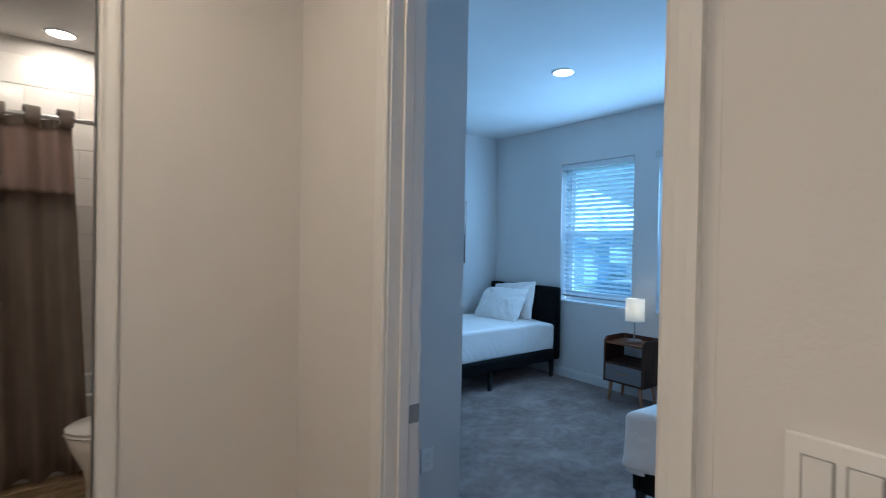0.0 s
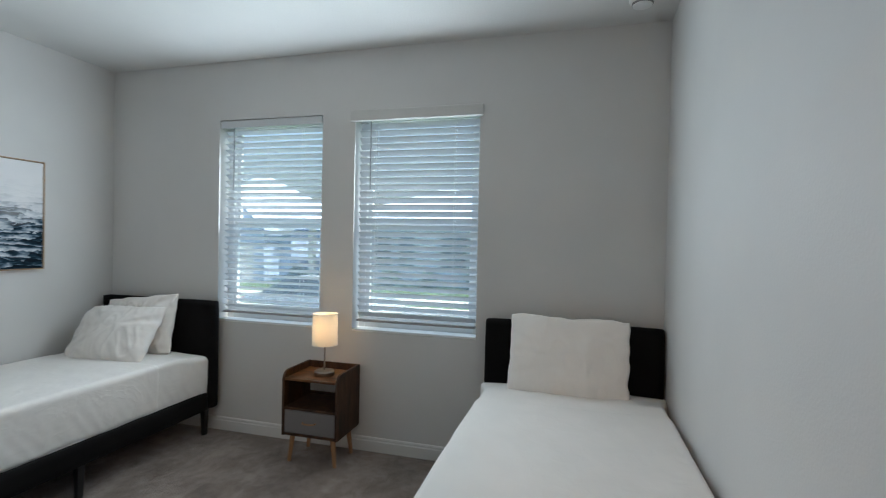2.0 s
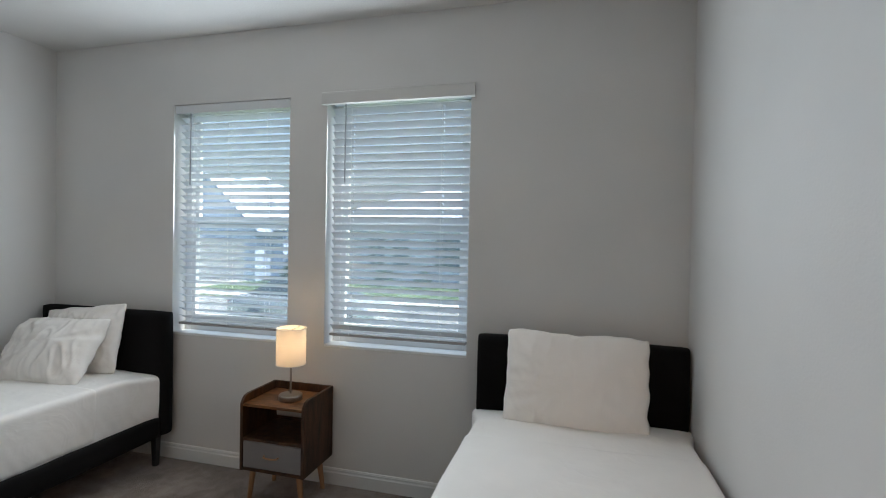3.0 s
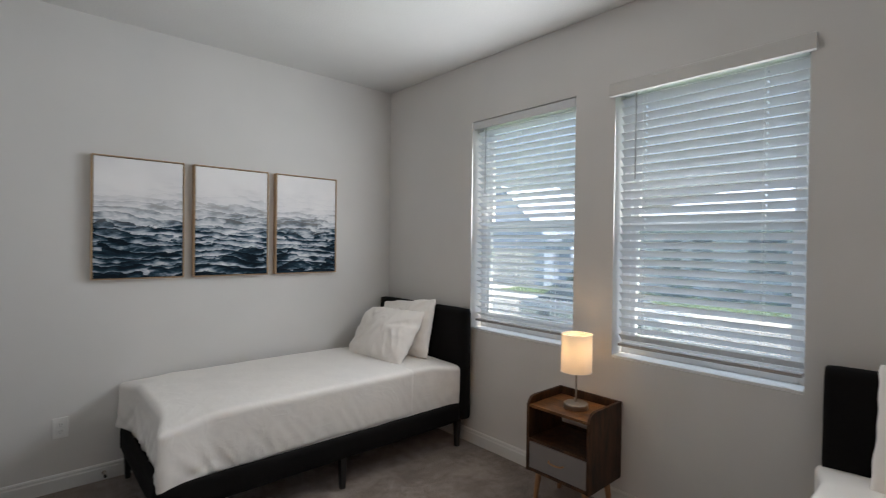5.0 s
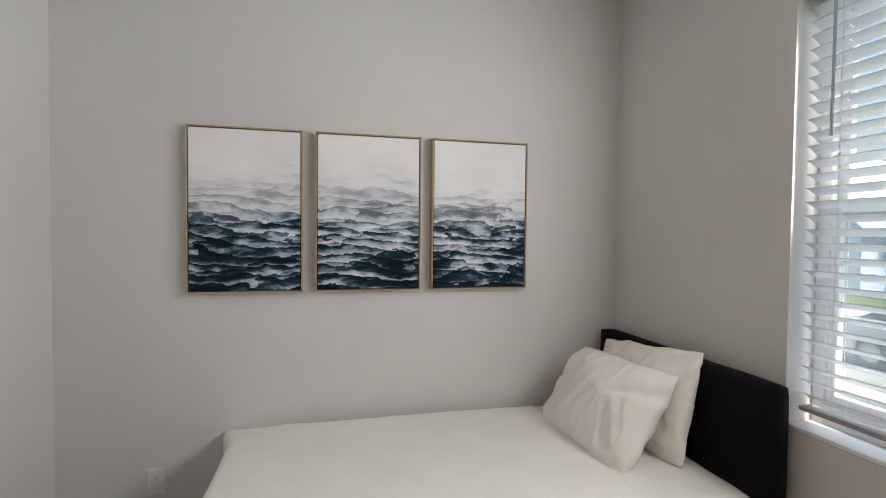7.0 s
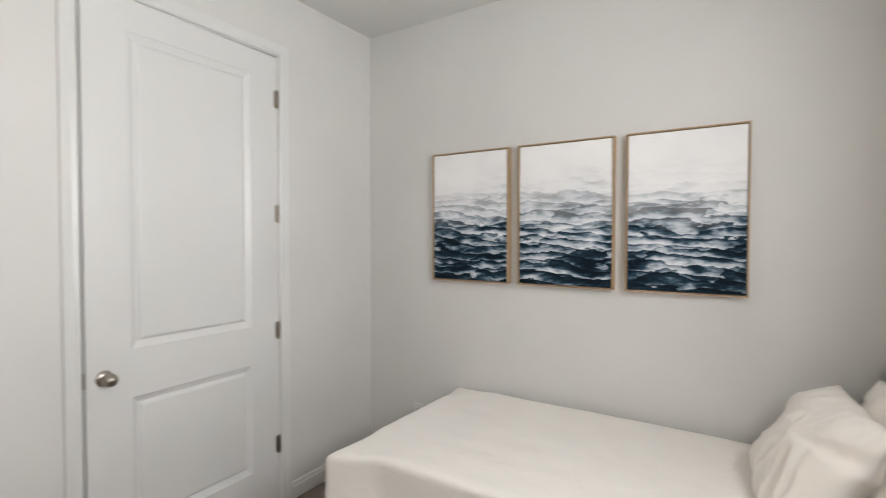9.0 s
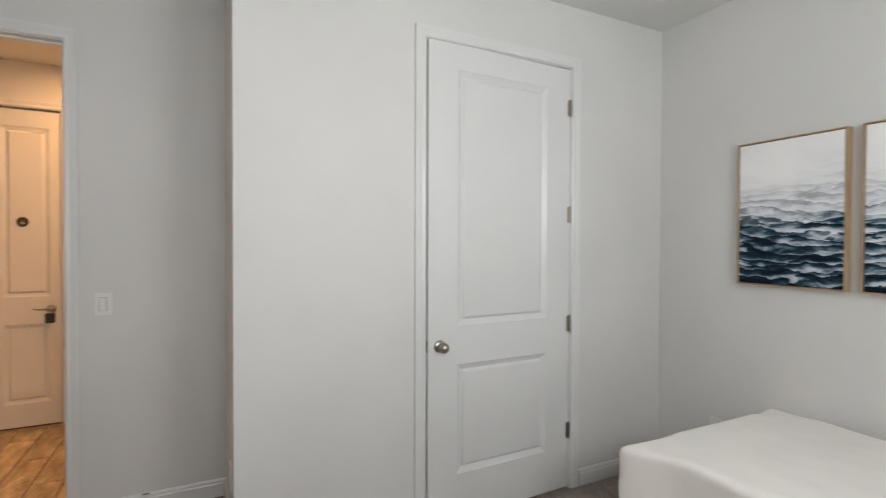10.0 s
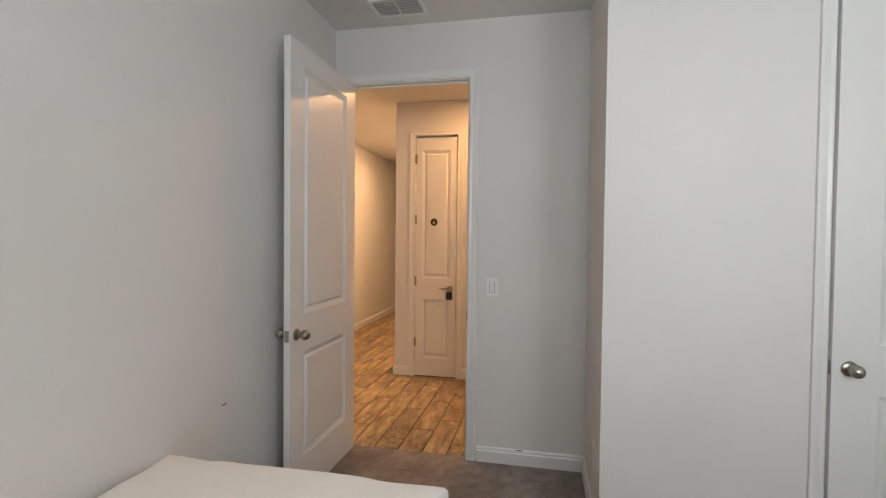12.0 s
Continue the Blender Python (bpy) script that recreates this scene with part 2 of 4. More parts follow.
def shade_mat():
    m = mat("lamp_shade_cloth", (0.86, 0.81, 0.72), 0.9)
    nd = m.node_tree.nodes
    tl, mx = nd.new("ShaderNodeBsdfTranslucent"), nd.new("ShaderNodeMixShader")
    tl.inputs["Color"].default_value = (0.90, 0.80, 0.64, 1)
    mx.inputs[0].default_value = 0.21
    link(m, bsdf(m).outputs[0], mx.inputs[1])
    link(m, tl.outputs[0], mx.inputs[2])
    link(m, mx.outputs[0], nd["Material Output"].inputs["Surface"])
    bump(m, noise_tex(m, coords(m, (1, 1, 0.2)), 600, 2), 0.3, 0.0005)
    return m


SHADE = shade_mat()


def glow_mat(name, base, strength):
    m = mat(name, base, 0.4)
    bsdf(m).inputs["Emission Color"].default_value = (*base, 1)
    bsdf(m).inputs["Emission Strength"].default_value = strength
    return m


WARMGLOW = glow_mat("warm_led_lens", (1.0, 0.545, 0.245), 14.0 * HALL)
CORRGLOW = glow_mat("corridor_led_lens", (1.0, 0.60, 0.31), 22.0 * HALL)
BATHGLOW = glow_mat("bath_led_lens", (1.0, 0.60, 0.32), 14.0 * BATH)
ROOMGLOW = glow_mat("room_led_lens", (1.0, 0.80, 0.58), 14.0 * ROOM)

# ---- mesh helpers ----


def part(name, bm, material, parent=None, label="", smooth=False, angle=40):
    me = bpy.data.meshes.new(name)
    bmesh.ops.recalc_face_normals(bm, faces=bm.faces)
    bm.to_mesh(me)
    bm.free()
    me.materials.append(material)
    ob = new(name, me)
    if smooth:
        me.polygons.foreach_set("use_smooth", [True] * len(me.polygons))
        me.set_sharp_from_angle(angle=radians(angle))
    if parent:
        ob.parent = parent
    if label:
        ob["label"] = label
    return ob


def base(name, m, label, category, group="", kind=""):
    e = new(name)
    e.matrix_basis = m
    e.empty_display_size = 0.1
    return tagged(e, label, category, group, kind)


def box(x0, x1, y0, y1, z0, z1, bevel=0.0, seg=2, bm=None):
    bm = bm or bmesh.new()
    m = Matrix.LocRotScale(((x0 + x1) / 2, (y0 + y1) / 2, (z0 + z1) / 2), None, (abs(x1 - x0), abs(y1 - y0), abs(z1 - z0)))
    r = bmesh.ops.create_cube(bm, size=1, matrix=m)
    if bevel:
        es = list({e for v in r["verts"] for e in v.link_edges})
        bmesh.ops.bevel(bm, geom=es, offset=bevel, segments=seg, profile=0.5, affect="EDGES")
    return bm


def rod(p0, p1, r0, r1=None, seg=16, bm=None):
    bm = bm or bmesh.new()
    p0, p1 = Vector(p0), Vector(p1)
    d = p1 - p0
    m = Matrix.Translation((p0 + p1) / 2) @ d.to_track_quat("Z", "Y").to_matrix().to_4x4()
    bmesh.ops.create_cone(bm, cap_ends=True, segments=seg, radius1=r0, radius2=r0 if r1 is None else r1, depth=d.length, matrix=m)
    return bm


def lathe(profile, seg=32, m=None, bm=None):
    bm = bm or bmesh.new()
    rings = []
    for r, z in profile:
        if r < 1e-6:
            rings.append([bm.verts.new((0, 0, z))])
        else:
            rings.append([bm.verts.new((r * math.cos(2 * math.pi * i / seg), r * math.sin(2 * math.pi * i / seg), z)) for i in range(seg)])
    for a, b in zip(rings, rings[1:]):
        for i in range(seg):
            j = (i + 1) % seg
            q = [a[i % len(a)], a[j % len(a)], b[j % len(b)], b[i % len(b)]]
            q = list(dict.fromkeys(q))
            if len(q) > 2:
                bm.faces.new(q)
    if m:
        bmesh.ops.transform(bm, matrix=m, verts=[v for ring in rings for v in ring])
    return bm


def extrude_poly(pts, axis, a0, a1, bm=None):
    """A prism: pts (u, v) in the plane across axis, from a0 to a1 along it."""
    bm = bm or bmesh.new()

    def at(u, v, a):
        return {"x": (a, u, v), "y": (u, a, v), "z": (u, v, a)}[axis]
    lo = [bm.verts.new(at(u, v, a0)) for u, v in pts]
    hi = [bm.verts.new(at(u, v, a1)) for u, v in pts]
    bm.faces.new(lo)
    bm.faces.new(hi[::-1])
    n = len(pts)
    for i in range(n):
        bm.faces.new((lo[i], lo[(i + 1) % n], hi[(i + 1) % n], hi[i]))
    return bm


def soft_box(x0, x1, y0, y1, z0, z1, r, step, wobble=None):
    """A box with round edges and a fine even mesh; wobble(co, normal) gives a displacement."""
    bm = bmesh.new()
    sx, sy, sz = x1 - x0, y1 - y0, z1 - z0
    nx, ny, nz = (max(2, int(s / step)) for s in (sx, sy, sz))
    seen = {}

    def vert(i, j, k):
        key = (i, j, k)
        if key not in seen:
            p = Vector((x0 + sx * i / nx, y0 + sy * j / ny, z0 + sz * k / nz))
            c = Vector((min(max(p.x, x0 + r), x1 - r), min(max(p.y, y0 + r), y1 - r), min(max(p.z, z0 + r), z1 - r)))
            d = p - c
            nrm = d.normalized() if d.length > 1e-6 else Vector((0, 0, 1))
            p = c + nrm * min(r, d.length) if d.length > 1e-6 else p
            if wobble:
                p = p + wobble(p, nrm)
            seen[key] = bm.verts.new(p)
        return seen[key]
    for i in range(nx):
        for j in range(ny):
            for k in (0, nz):
                bm.faces.new((vert(i, j, k), vert(i + 1, j, k), vert(i + 1, j + 1, k), vert(i, j + 1, k)))
    for i in range(nx):
        for k in range(nz):
            for j in (0, ny):
                bm.faces.new((vert(i, j, k), vert(i + 1, j, k), vert(i + 1, j, k + 1), vert(i, j, k + 1)))
    for j in range(ny):
        for k in range(nz):
            for i in (0, nx):
                bm.faces.new((vert(i, j, k), vert(i, j + 1, k), vert(i, j + 1, k + 1), vert(i, j, k + 1)))
    return bm


def structure(name, bm, material, label, category):
    return tagged(part(name, bm, material), label, category, "", "structure")


# ---- the shell ----
WX, NY, SY, CX, CY, DX = 4.60, 4.70, 0.51, 1.88, 2.15, 1.08
TOP = 2.80
HX = DX - 0.115
JL, JR, JT = 1.415, 0.595, 2.43
W1 = (2.79, 3.665, 0.83, 2.36)
W2 = (1.645, 2.535, 0.83, 2.36)
CD0, CD1, CDT = 3.035, 3.945, 2.44

def window_wall():
    bm = bmesh.new()
    x0, x1 = WX, WX + 0.24
    zb, zt = W1[2], W1[3]
    for y0, y1 in ((SY - 0.3, W2[0]), (W2[1], W1[0]), (W1[1], NY + 0.3)):
        box(x0, x1, y0, y1, -0.1, TOP, bm=bm)
    for y0, y1, *_ in (W1, W2):
        box(x0, x1, y0, y1, -0.1, zb, bm=bm)
        box(x0, x1, y0, y1, zt, TOP, bm=bm)
    return bm


structure("wall_east", window_wall(), WALL, "pale warm grey painted wall with two window openings", "wall")
structure("wall_north", box(-1.2, WX, NY, NY + 0.12, -0.1, TOP), WALL, "pale grey painted wall behind the seascapes", "wall")
structure("wall_south", box(DX - 0.114, WX, SY - 0.12, SY, -0.1, TOP), WALL, "pale grey painted wall beside the bed", "wall")


def closet_front():
    bm = bmesh.new()
    x0, x1 = CX - 0.115, CX
    box(x0, x1, CY, CD0 - 0.02, -0.1, TOP, bm=bm)
    box(x0, x1, CD1 + 0.02, NY, -0.1, TOP, bm=bm)
    box(x0, x1, CD0 - 0.02, CD1 + 0.02, CDT + 0.02, TOP, bm=bm)
    return bm


structure("wall_closet_front", closet_front(), WALL, "pale grey painted closet wall with a door opening", "wall")
structure("wall_closet_side", box(HX, CX - 0.115, CY, CY + 0.115, -0.1, TOP), WALL, "pale grey painted side wall of the closet", "wall")
structure("wall_closet_back", box(HX, DX, CY + 0.115, NY, -0.1, TOP), WALL, "plain wall between closet and bathroom", "wall")


def door_wall():
    bm = bmesh.new()
    box(HX, DX, SY, JR - 0.02, -0.1, TOP, bm=bm)
    box(HX, DX, JL + 0.02, CY, -0.1, TOP, bm=bm)
    box(HX, DX, JR - 0.02, JL + 0.02, JT + 0.02, TOP, bm=bm)
    return bm


structure("wall_doorway", door_wall(), WALL, "pale painted wall with the open doorway", "wall")
structure("floor_carpet", box(1.045, WX, SY - 0.06, NY, -0.1, 0.0), CARPET, "mottled taupe cut-pile carpet", "carpet")
structure("ceiling", box(-7.2, WX + 0.24, -1.3, NY + 0.3, TOP, TOP + 0.2), CEIL, "white textured flat ceiling", "ceiling")

# hall and bathroom
BY = 2.10
BX0, BX1 = -0.52, 0.29


def bath_wall():
    bm = bmesh.new()
    box(-0.65, BX0, BY, BY + 0.115, -0.1, TOP, bm=bm)
    box(BX1, HX, BY, BY + 0.115, -0.1, TOP, bm=bm)
    box(BX0, BX1, BY, BY + 0.115, 2.45, TOP, bm=bm)
    return bm


HD0, HD1, HDX = 0.60, 1.03, -0.65


def hall_west():
    bm = bmesh.new()
    box(HDX - 0.115, HDX, 0.39, HD0 - 0.015, -0.1, TOP, bm=bm)
    box(HDX - 0.115, HDX, HD1 + 0.015, BY + 0.115, -0.1, TOP, bm=bm)
    box(HDX - 0.115, HDX, HD0 - 0.015, HD1 + 0.015, 2.46, TOP, bm=bm)
    return bm


structure("wall_bathroom_front", bath_wall(), WALL, "painted hall wall with the bathroom doorway", "wall")
structure("wall_hall_west", hall_west(), WALL, "painted hall wall with the narrow closet door", "wall")
structure("wall_corridor_north", box(-7.0, HDX - 0.115, 0.39, 0.505, -0.1, TOP), WALL, "painted corridor wall", "wall")
structure("wall_corridor_south", box(-7.0, HX, -1.02, -0.90, -0.1, TOP), WALL, "painted corridor wall with white baseboard", "wall")
structure("wall_corridor_end", box(-7.12, -7.0, -1.02, 0.505, -0.1, TOP), WALL, "painted wall at the far end of the corridor", "wall")
structure("wall_hall_east", box(HX, DX, -1.02, SY - 0.12, -0.1, TOP), WALL, "painted hall wall beside the doorway", "wall")
structure("wall_hall_closet_back", box(-1.5, -1.4, 0.505, BY, -0.1, TOP), WALL, "plain wall inside the hall closet", "wall")
structure("wall_bathroom_west", box(-1.2, -1.1, BY + 0.115, NY, -0.1, TOP), WALL, "painted bathroom wall", "wall")
structure("wall_hall_closet_north", box(-1.5, -0.65, BY + 0.001, BY + 0.114, -0.1, TOP), WALL, "plain wall inside the hall closet", "wall")
structure("subfloor_hall", box(-7.0, 1.045, -0.90, NY, -0.1, -0.012), GROUT, "dark grout bed between the floor tiles", "floor")


# ---- trim ----
BBP = [(0, 0), (0.014, 0), (0.014, 0.070), (0.010, 0.078), (0.010, 0.088), (0.006, 0.096), (0, 0.098)]


def baseboard(name, axis, a0, a1, wall, side):
    """A moulded board along axis, on the wall plane, standing out to side."""
    if axis == "y":
        bm = extrude_poly([(wall + side * u, v) for u, v in BBP], "y", a0, a1)
    else:
        bm = extrude_poly([(wall + side * u, v) for u, v in BBP], "x", a0, a1)
    return structure(name, bm, TRIM, "white moulded baseboard along the wall", "baseboard")


baseboard("baseboard_east", "y", SY + 0.014, NY - 0.014, WX, -1)
baseboard("baseboard_north", "x", CX, WX, NY, -1)
baseboard("baseboard_south", "x", DX, WX, SY, 1)
baseboard("baseboard_closet_1", "y", CY - 0.014, CD0 - 0.077, CX, 1)
baseboard("baseboard_closet_2", "y", CD1 + 0.077, NY - 0.014, CX, 1)
baseboard("baseboard_closet_side", "x", DX + 0.014, CX, CY, -1)
baseboard("baseboard_doorway", "y", JL + 0.072, CY, DX, 1)
baseboard("baseboard_corridor_south", "x", -7.0, HX, -0.90, 1)
baseboard("baseboard_hall_west_1", "y", 0.376, HD0 - 0.06, HDX, 1)
baseboard("baseboard_hall_west_2", "y", HD1 + 0.06, BY, HDX, 1)
baseboard("baseboard_corridor_north", "x", -7.0, HDX, 0.39, -1)
baseboard("baseboard_hall_north", "x", BX1 + 0.06, HX, BY, -1)
baseboard("baseboard_hall_east", "y", -0.886, JR - 0.072, HX, -1)
baseboard("baseboard_hall_east_2", "y", JL + 0.072, BY - 0.014, HX, -1)

CASP = [(0.005, 0), (0.005, 0.010), (0.012, 0.014), (0.026, 0.012), (0.048, 0.016), (0.062, 0.016), (0.062, 0)]


def casing(name, plane, side, y0, y1, top, along="y"):
    """Mitred door casing on a wall plane: two legs and a head, with a moulded profile."""
    bm = bmesh.new()
    rings = []
    for y, z, sy, sz in ((y0, 0.0, -1, 0), (y0, top, -1, 1), (y1, top, 1, 1), (y1, 0.0, 1, 0)):
        ring = []
        for u, d in CASP:
            a, b, c = plane + side * d, y + sy * u, z + sz * u
            ring.append(bm.verts.new((a, b, c) if along == "y" else (b, a, c)))
        rings.append(ring)
    n = len(CASP)
    for a, b in zip(rings, rings[1:]):
        for i in range(n - 1):
            bm.faces.new((a[i], a[i + 1], b[i + 1], b[i]))
    return structure(name, bm, TRIM, "white moulded door casing", "door casing")


casing("trim_doorway_room", DX, 1, JR, JL, JT)
casing("trim_doorway_hall", HX, -1, JR, JL, JT)
casing("trim_closet", CX, 1, CD0 - 0.004, CD1 + 0.004, CDT + 0.004)
casing("trim_hall_closet", HDX, 1, HD0, HD1, 2.45)
casing("trim_bathroom", BY, -1, BX0, BX1, 2.43, "x")


def jamb(name, x0, x1, y0, y1, top, stop_x, stop_w=0.035):
    """Side and head boards lining a doorway in a wall across x, with door stops."""
    bm = bmesh.new()
    box(x0, x1, y0 - 0.019, y0, -0.005, top, 0.001, 1, bm)
    box(x0, x1, y1, y1 + 0.019, -0.005, top, 0.001, 1, bm)
    box(x0, x1, y0 - 0.019, y1 + 0.019, top, top + 0.019, 0.001, 1, bm)
    box(stop_x, stop_x + stop_w, y0, y0 + 0.011, -0.005, top, 0.002, 1, bm)
    box(stop_x, stop_x + stop_w, y1 - 0.011, y1, -0.005, top, 0.002, 1, bm)
    box(stop_x, stop_x + stop_w, y0 + 0.011, y1 - 0.011, top - 0.011, top, 0.002, 1, bm)
    return structure(name, bm, TRIM, "white painted door jamb with stops", "door jamb")


jamb("jamb_doorway", HX, DX, JR, JL, JT, DX - 0.075)
jamb("jamb_closet", CX - 0.115, CX, CD0 - 0.003, CD1 + 0.003, CDT + 0.003, CX - 0.085)
jamb("jamb_hall_closet", HDX - 0.115, HDX, HD0, HD1, 2.45, HDX - 0.09)
bj = bmesh.new()
box(BX0 - 0.019, BX0, BY, BY + 0.115, -0.005, 2.43, 0.001, 1, bj)
box(BX1, BX1 + 0.019, BY, BY + 0.115, -0.005, 2.43, 0.001, 1, bj)
box(BX0 - 0.019, BX1 + 0.019, BY, BY + 0.115, 2.43, 2.449, 0.001, 1, bj)
structure("jamb_bathroom", bj, TRIM, "white painted bathroom door jamb", "door jamb")

sp = box(DX - 0.036, DX + 0.004, JL - 0.0025, JL + 0.0005, 0.90, 0.957, 0.001, 1)
box(DX - 0.024, DX - 0.012, JL - 0.0032, JL, 0.915, 0.942, bm=sp)
tagged(part("strike_plate", sp, NICKEL), "satin nickel strike plate on the white door jamb", "strike plate")

# ---- doors ----


def door_leaf(width, height, rects, t=0.035):
    """A moulded door: sunk and raised panels on both faces. Local x along the width, y through it (-t..0), z up."""
    bm = bmesh.new()
    xs = sorted({0, width, *(r[0] for r in rects), *(r[1] for r in rects)})
    zs = sorted({0, height, *(r[2] for r in rects), *(r[3] for r in rects)})
    rings = ((0, 0), (0.002, 0.003), (0.026, 0.0155), (0.029, 0.0162), (0.032, 0.0160), (0.041, 0.005), (0.046, 0.003))
    for face, s in ((0.0, -1), (-t, 1)):
        for xa, xb in zip(xs, xs[1:]):
            for za, zb in zip(zs, zs[1:]):
                if any(r[0] <= xa and xb <= r[1] and r[2] <= za and zb <= r[3] for r in rects):
                    continue
                bm.faces.new([bm.verts.new((x, face, z)) for x, z in ((xa, za), (xb, za), (xb, zb), (xa, zb))])
        for x0, x1, z0, z1 in rects:
            prev = None
            for i, d in rings:
                ring = [bm.verts.new((x, face + s * d, z)) for x, z in ((x0 + i, z0 + i), (x1 - i, z0 + i), (x1 - i, z1 - i), (x0 + i, z1 - i))]
                if prev:
                    for k in range(4):
                        bm.faces.new((prev[k], prev[(k + 1) % 4], ring[(k + 1) % 4], ring[k]))
                prev = ring
            bm.faces.new(prev)
    for pts in (((0, 0), (width, 0)), ((0, height), (width, height))):
        (xa, z), (xb, _) = pts
        bm.faces.new([bm.verts.new(p) for p in ((xa, 0, z), (xb, 0, z), (xb, -t, z), (xa, -t, z))])
    for x in (0, width):
        bm.faces.new([bm.verts.new(p) for p in ((x, 0, 0), (x, 0, height), (x, -t, height), (x, -t, 0))])
    bmesh.ops.remove_doubles(bm, verts=bm.verts, dist=0.0001)
    return bm


def knob_profile():
    return [(0, 0), (0.031, 0), (0.031, 0.004), (0.026, 0.009), (0.013, 0.012), (0.0105, 0.020), (0.0125, 0.028), (0.020, 0.034), (0.0255, 0.043), (0.0265, 0.052), (0.0245, 0.061), (0.019, 0.069), (0.010, 0.0745), (0.0, 0.0755)]


def add_knob(door, x, z, t=0.035, sides=(1, -1)):
    for s in sides:
        m = Matrix.Translation((x, 0 if s > 0 else -t, z)) @ pose(0, 0, 0, -90 if s > 0 else 90)
        part("door_knob", lathe(knob_profile(), 28, m), NICKEL, door, "satin nickel round knob", True, 35)


def add_hinge(door, x, z, y, edge=None):
    bm = rod((x, y, z - 0.045), (x, y, z + 0.045), 0.0065, seg=12)
    box(x - 0.016, x + 0.016, y - 0.008, y - 0.003, z - 0.045, z + 0.045, 0.001, 1, bm)
    for dz in (-0.047, 0.047):
        rod((x, y, z + dz - 0.003), (x, y, z + dz + 0.003), 0.0045, seg=10, bm=bm)
    part("hinge", bm, NICKEL, door, "satin nickel hinge")


HINGES = (0.345, 0.97, 1.60, 2.215)
# closet door, a finger's breadth ajar; local origin at its hinge edge
CW = CD1 - CD0
closet = base("closet_door", pose(CX - 0.002, CD1, 0.012, 0, 0, -90 + 1.4), "white two-panel moulded door with round nickel knob, slightly ajar", "door")
PANELS = ((0.165, CW - 0.165, 0.235, 0.80), (0.165, CW - 0.165, 1.0, 2.30))
part("leaf", door_leaf(CW, 2.425, PANELS), DOORPAINT, closet)
add_knob(closet, CW - 0.062, 0.905)
for hz in HINGES:
    add_hinge(closet, 0.002, hz - 0.012, 0.006)
part("latch", box(CW - 0.0005, CW + 0.002, -0.029, -0.006, 0.875, 0.935, 0.0005, 1), NICKEL, closet, "nickel latch plate")

# bedroom door, standing open against the wall; origin at the hinge pin
DWID = 0.813
room_door = base("bedroom_door", pose(DX + 0.012, 0.654, 0.012, 0, 0, -0.8), "white two-panel moulded door standing wide open", "door")
DP = ((0.14, DWID - 0.14, 0.235, 0.80), (0.14, DWID - 0.14, 1.0, 2.30))
part("leaf", door_leaf(DWID, 2.415, DP), DOORPAINT, room_door)
add_knob(room_door, DWID - 0.062, 0.905)
part("latch", box(DWID - 0.0005, DWID + 0.002, -0.029, -0.006, 0.875, 0.935, 0.0005, 1), NICKEL, room_door, "nickel latch plate")
for hz in HINGES:
    ring = [(-0.046, hz - 0.052), (-0.046, hz + 0.040)]
    for cz, a0 in ((hz - 0.038, 270), (hz + 0.026, 0)):
        ring += [(-0.018 + 0.014 * math.cos(radians(a0 + 18 * k)), cz + 0.014 * math.sin(radians(a0 + 18 * k))) for k in range(6)]
    bm = extrude_poly(sorted(ring, key=lambda p: math.atan2(p[1] - hz + 0.006, p[0] + 0.028)), "x", -0.0022, 0.0003)
    for dy, dz in ((-0.022, -0.034), (-0.016, -0.004), (-0.022, 0.028)):
        rod((-0.0030, dy, hz - 0.004 + dz), (-0.0015, dy, hz - 0.004 + dz), 0.0042, seg=10, bm=bm)
    rod((-0.002, -0.047, hz - 0.052), (-0.002, -0.047, hz + 0.040), 0.007, seg=12, bm=bm)
    part("hinge", bm, NICKEL, room_door, "satin nickel hinge plate with screws")

# narrow hall closet door, shut
HW = HD1 - HD0 - 0.008
hall_door = base("hall_closet_door", pose(HDX - 0.008, HD0 + 0.004, 0.006, 0, 0, 90), "narrow white two-panel door with lever and black lock box", "door")
HP = ((0.065, HW - 0.065, 0.18, 0.79), (0.065, HW - 0.065, 1.0, 2.30))
hl = door_leaf(HW, 2.427, HP)
bmesh.ops.transform(hl, matrix=Matrix.Translation((0, 0.035, 0)), verts=hl.verts)
part("leaf", hl, DOORPAINT, hall_door)
for hz in (0.345, 0.97, 1.60, 2.215):
    add_hinge(hall_door, -0.002, hz, -0.006)
lev = lathe([(0, 0), (0.032, 0), (0.032, 0.004), (0.024, 0.010), (0.012, 0.013), (0.010, 0.045), (0, 0.047)], 24, Matrix.Translation((HW - 0.06, 0, 0.90)) @ pose(0, 0, 0, 90))
for a, b, ra, rb in (((0, -0.042, 0), (-0.03, -0.046, 0.004), 0.009, 0.008), ((-0.03, -0.046, 0.004), (-0.07, -0.046, 0.0), 0.008, 0.007), ((-0.07, -0.046, 0.0), (-0.105, -0.044, 0.010), 0.007, 0.005)):
    rod([HW - 0.06 + a[0], a[1], 0.90 + a[2]], [HW - 0.06 + b[0], b[1], 0.90 + b[2]], ra, rb, 10, lev)
part("lever_handle", lev, NICKEL, hall_door, "curved nickel lever", True)
lb = box(HW - 0.092, HW - 0.030, -0.055, -0.018, 0.795, 0.870, 0.006, 2)
part("lock_box", lb, BLACKPLASTIC, hall_door, "black key lock box hanging from the lever")
part("shackle", rod((HW - 0.061, -0.036, 0.86), (HW - 0.061, -0.036, 0.91), 0.006, bm=None), STEEL, hall_door)
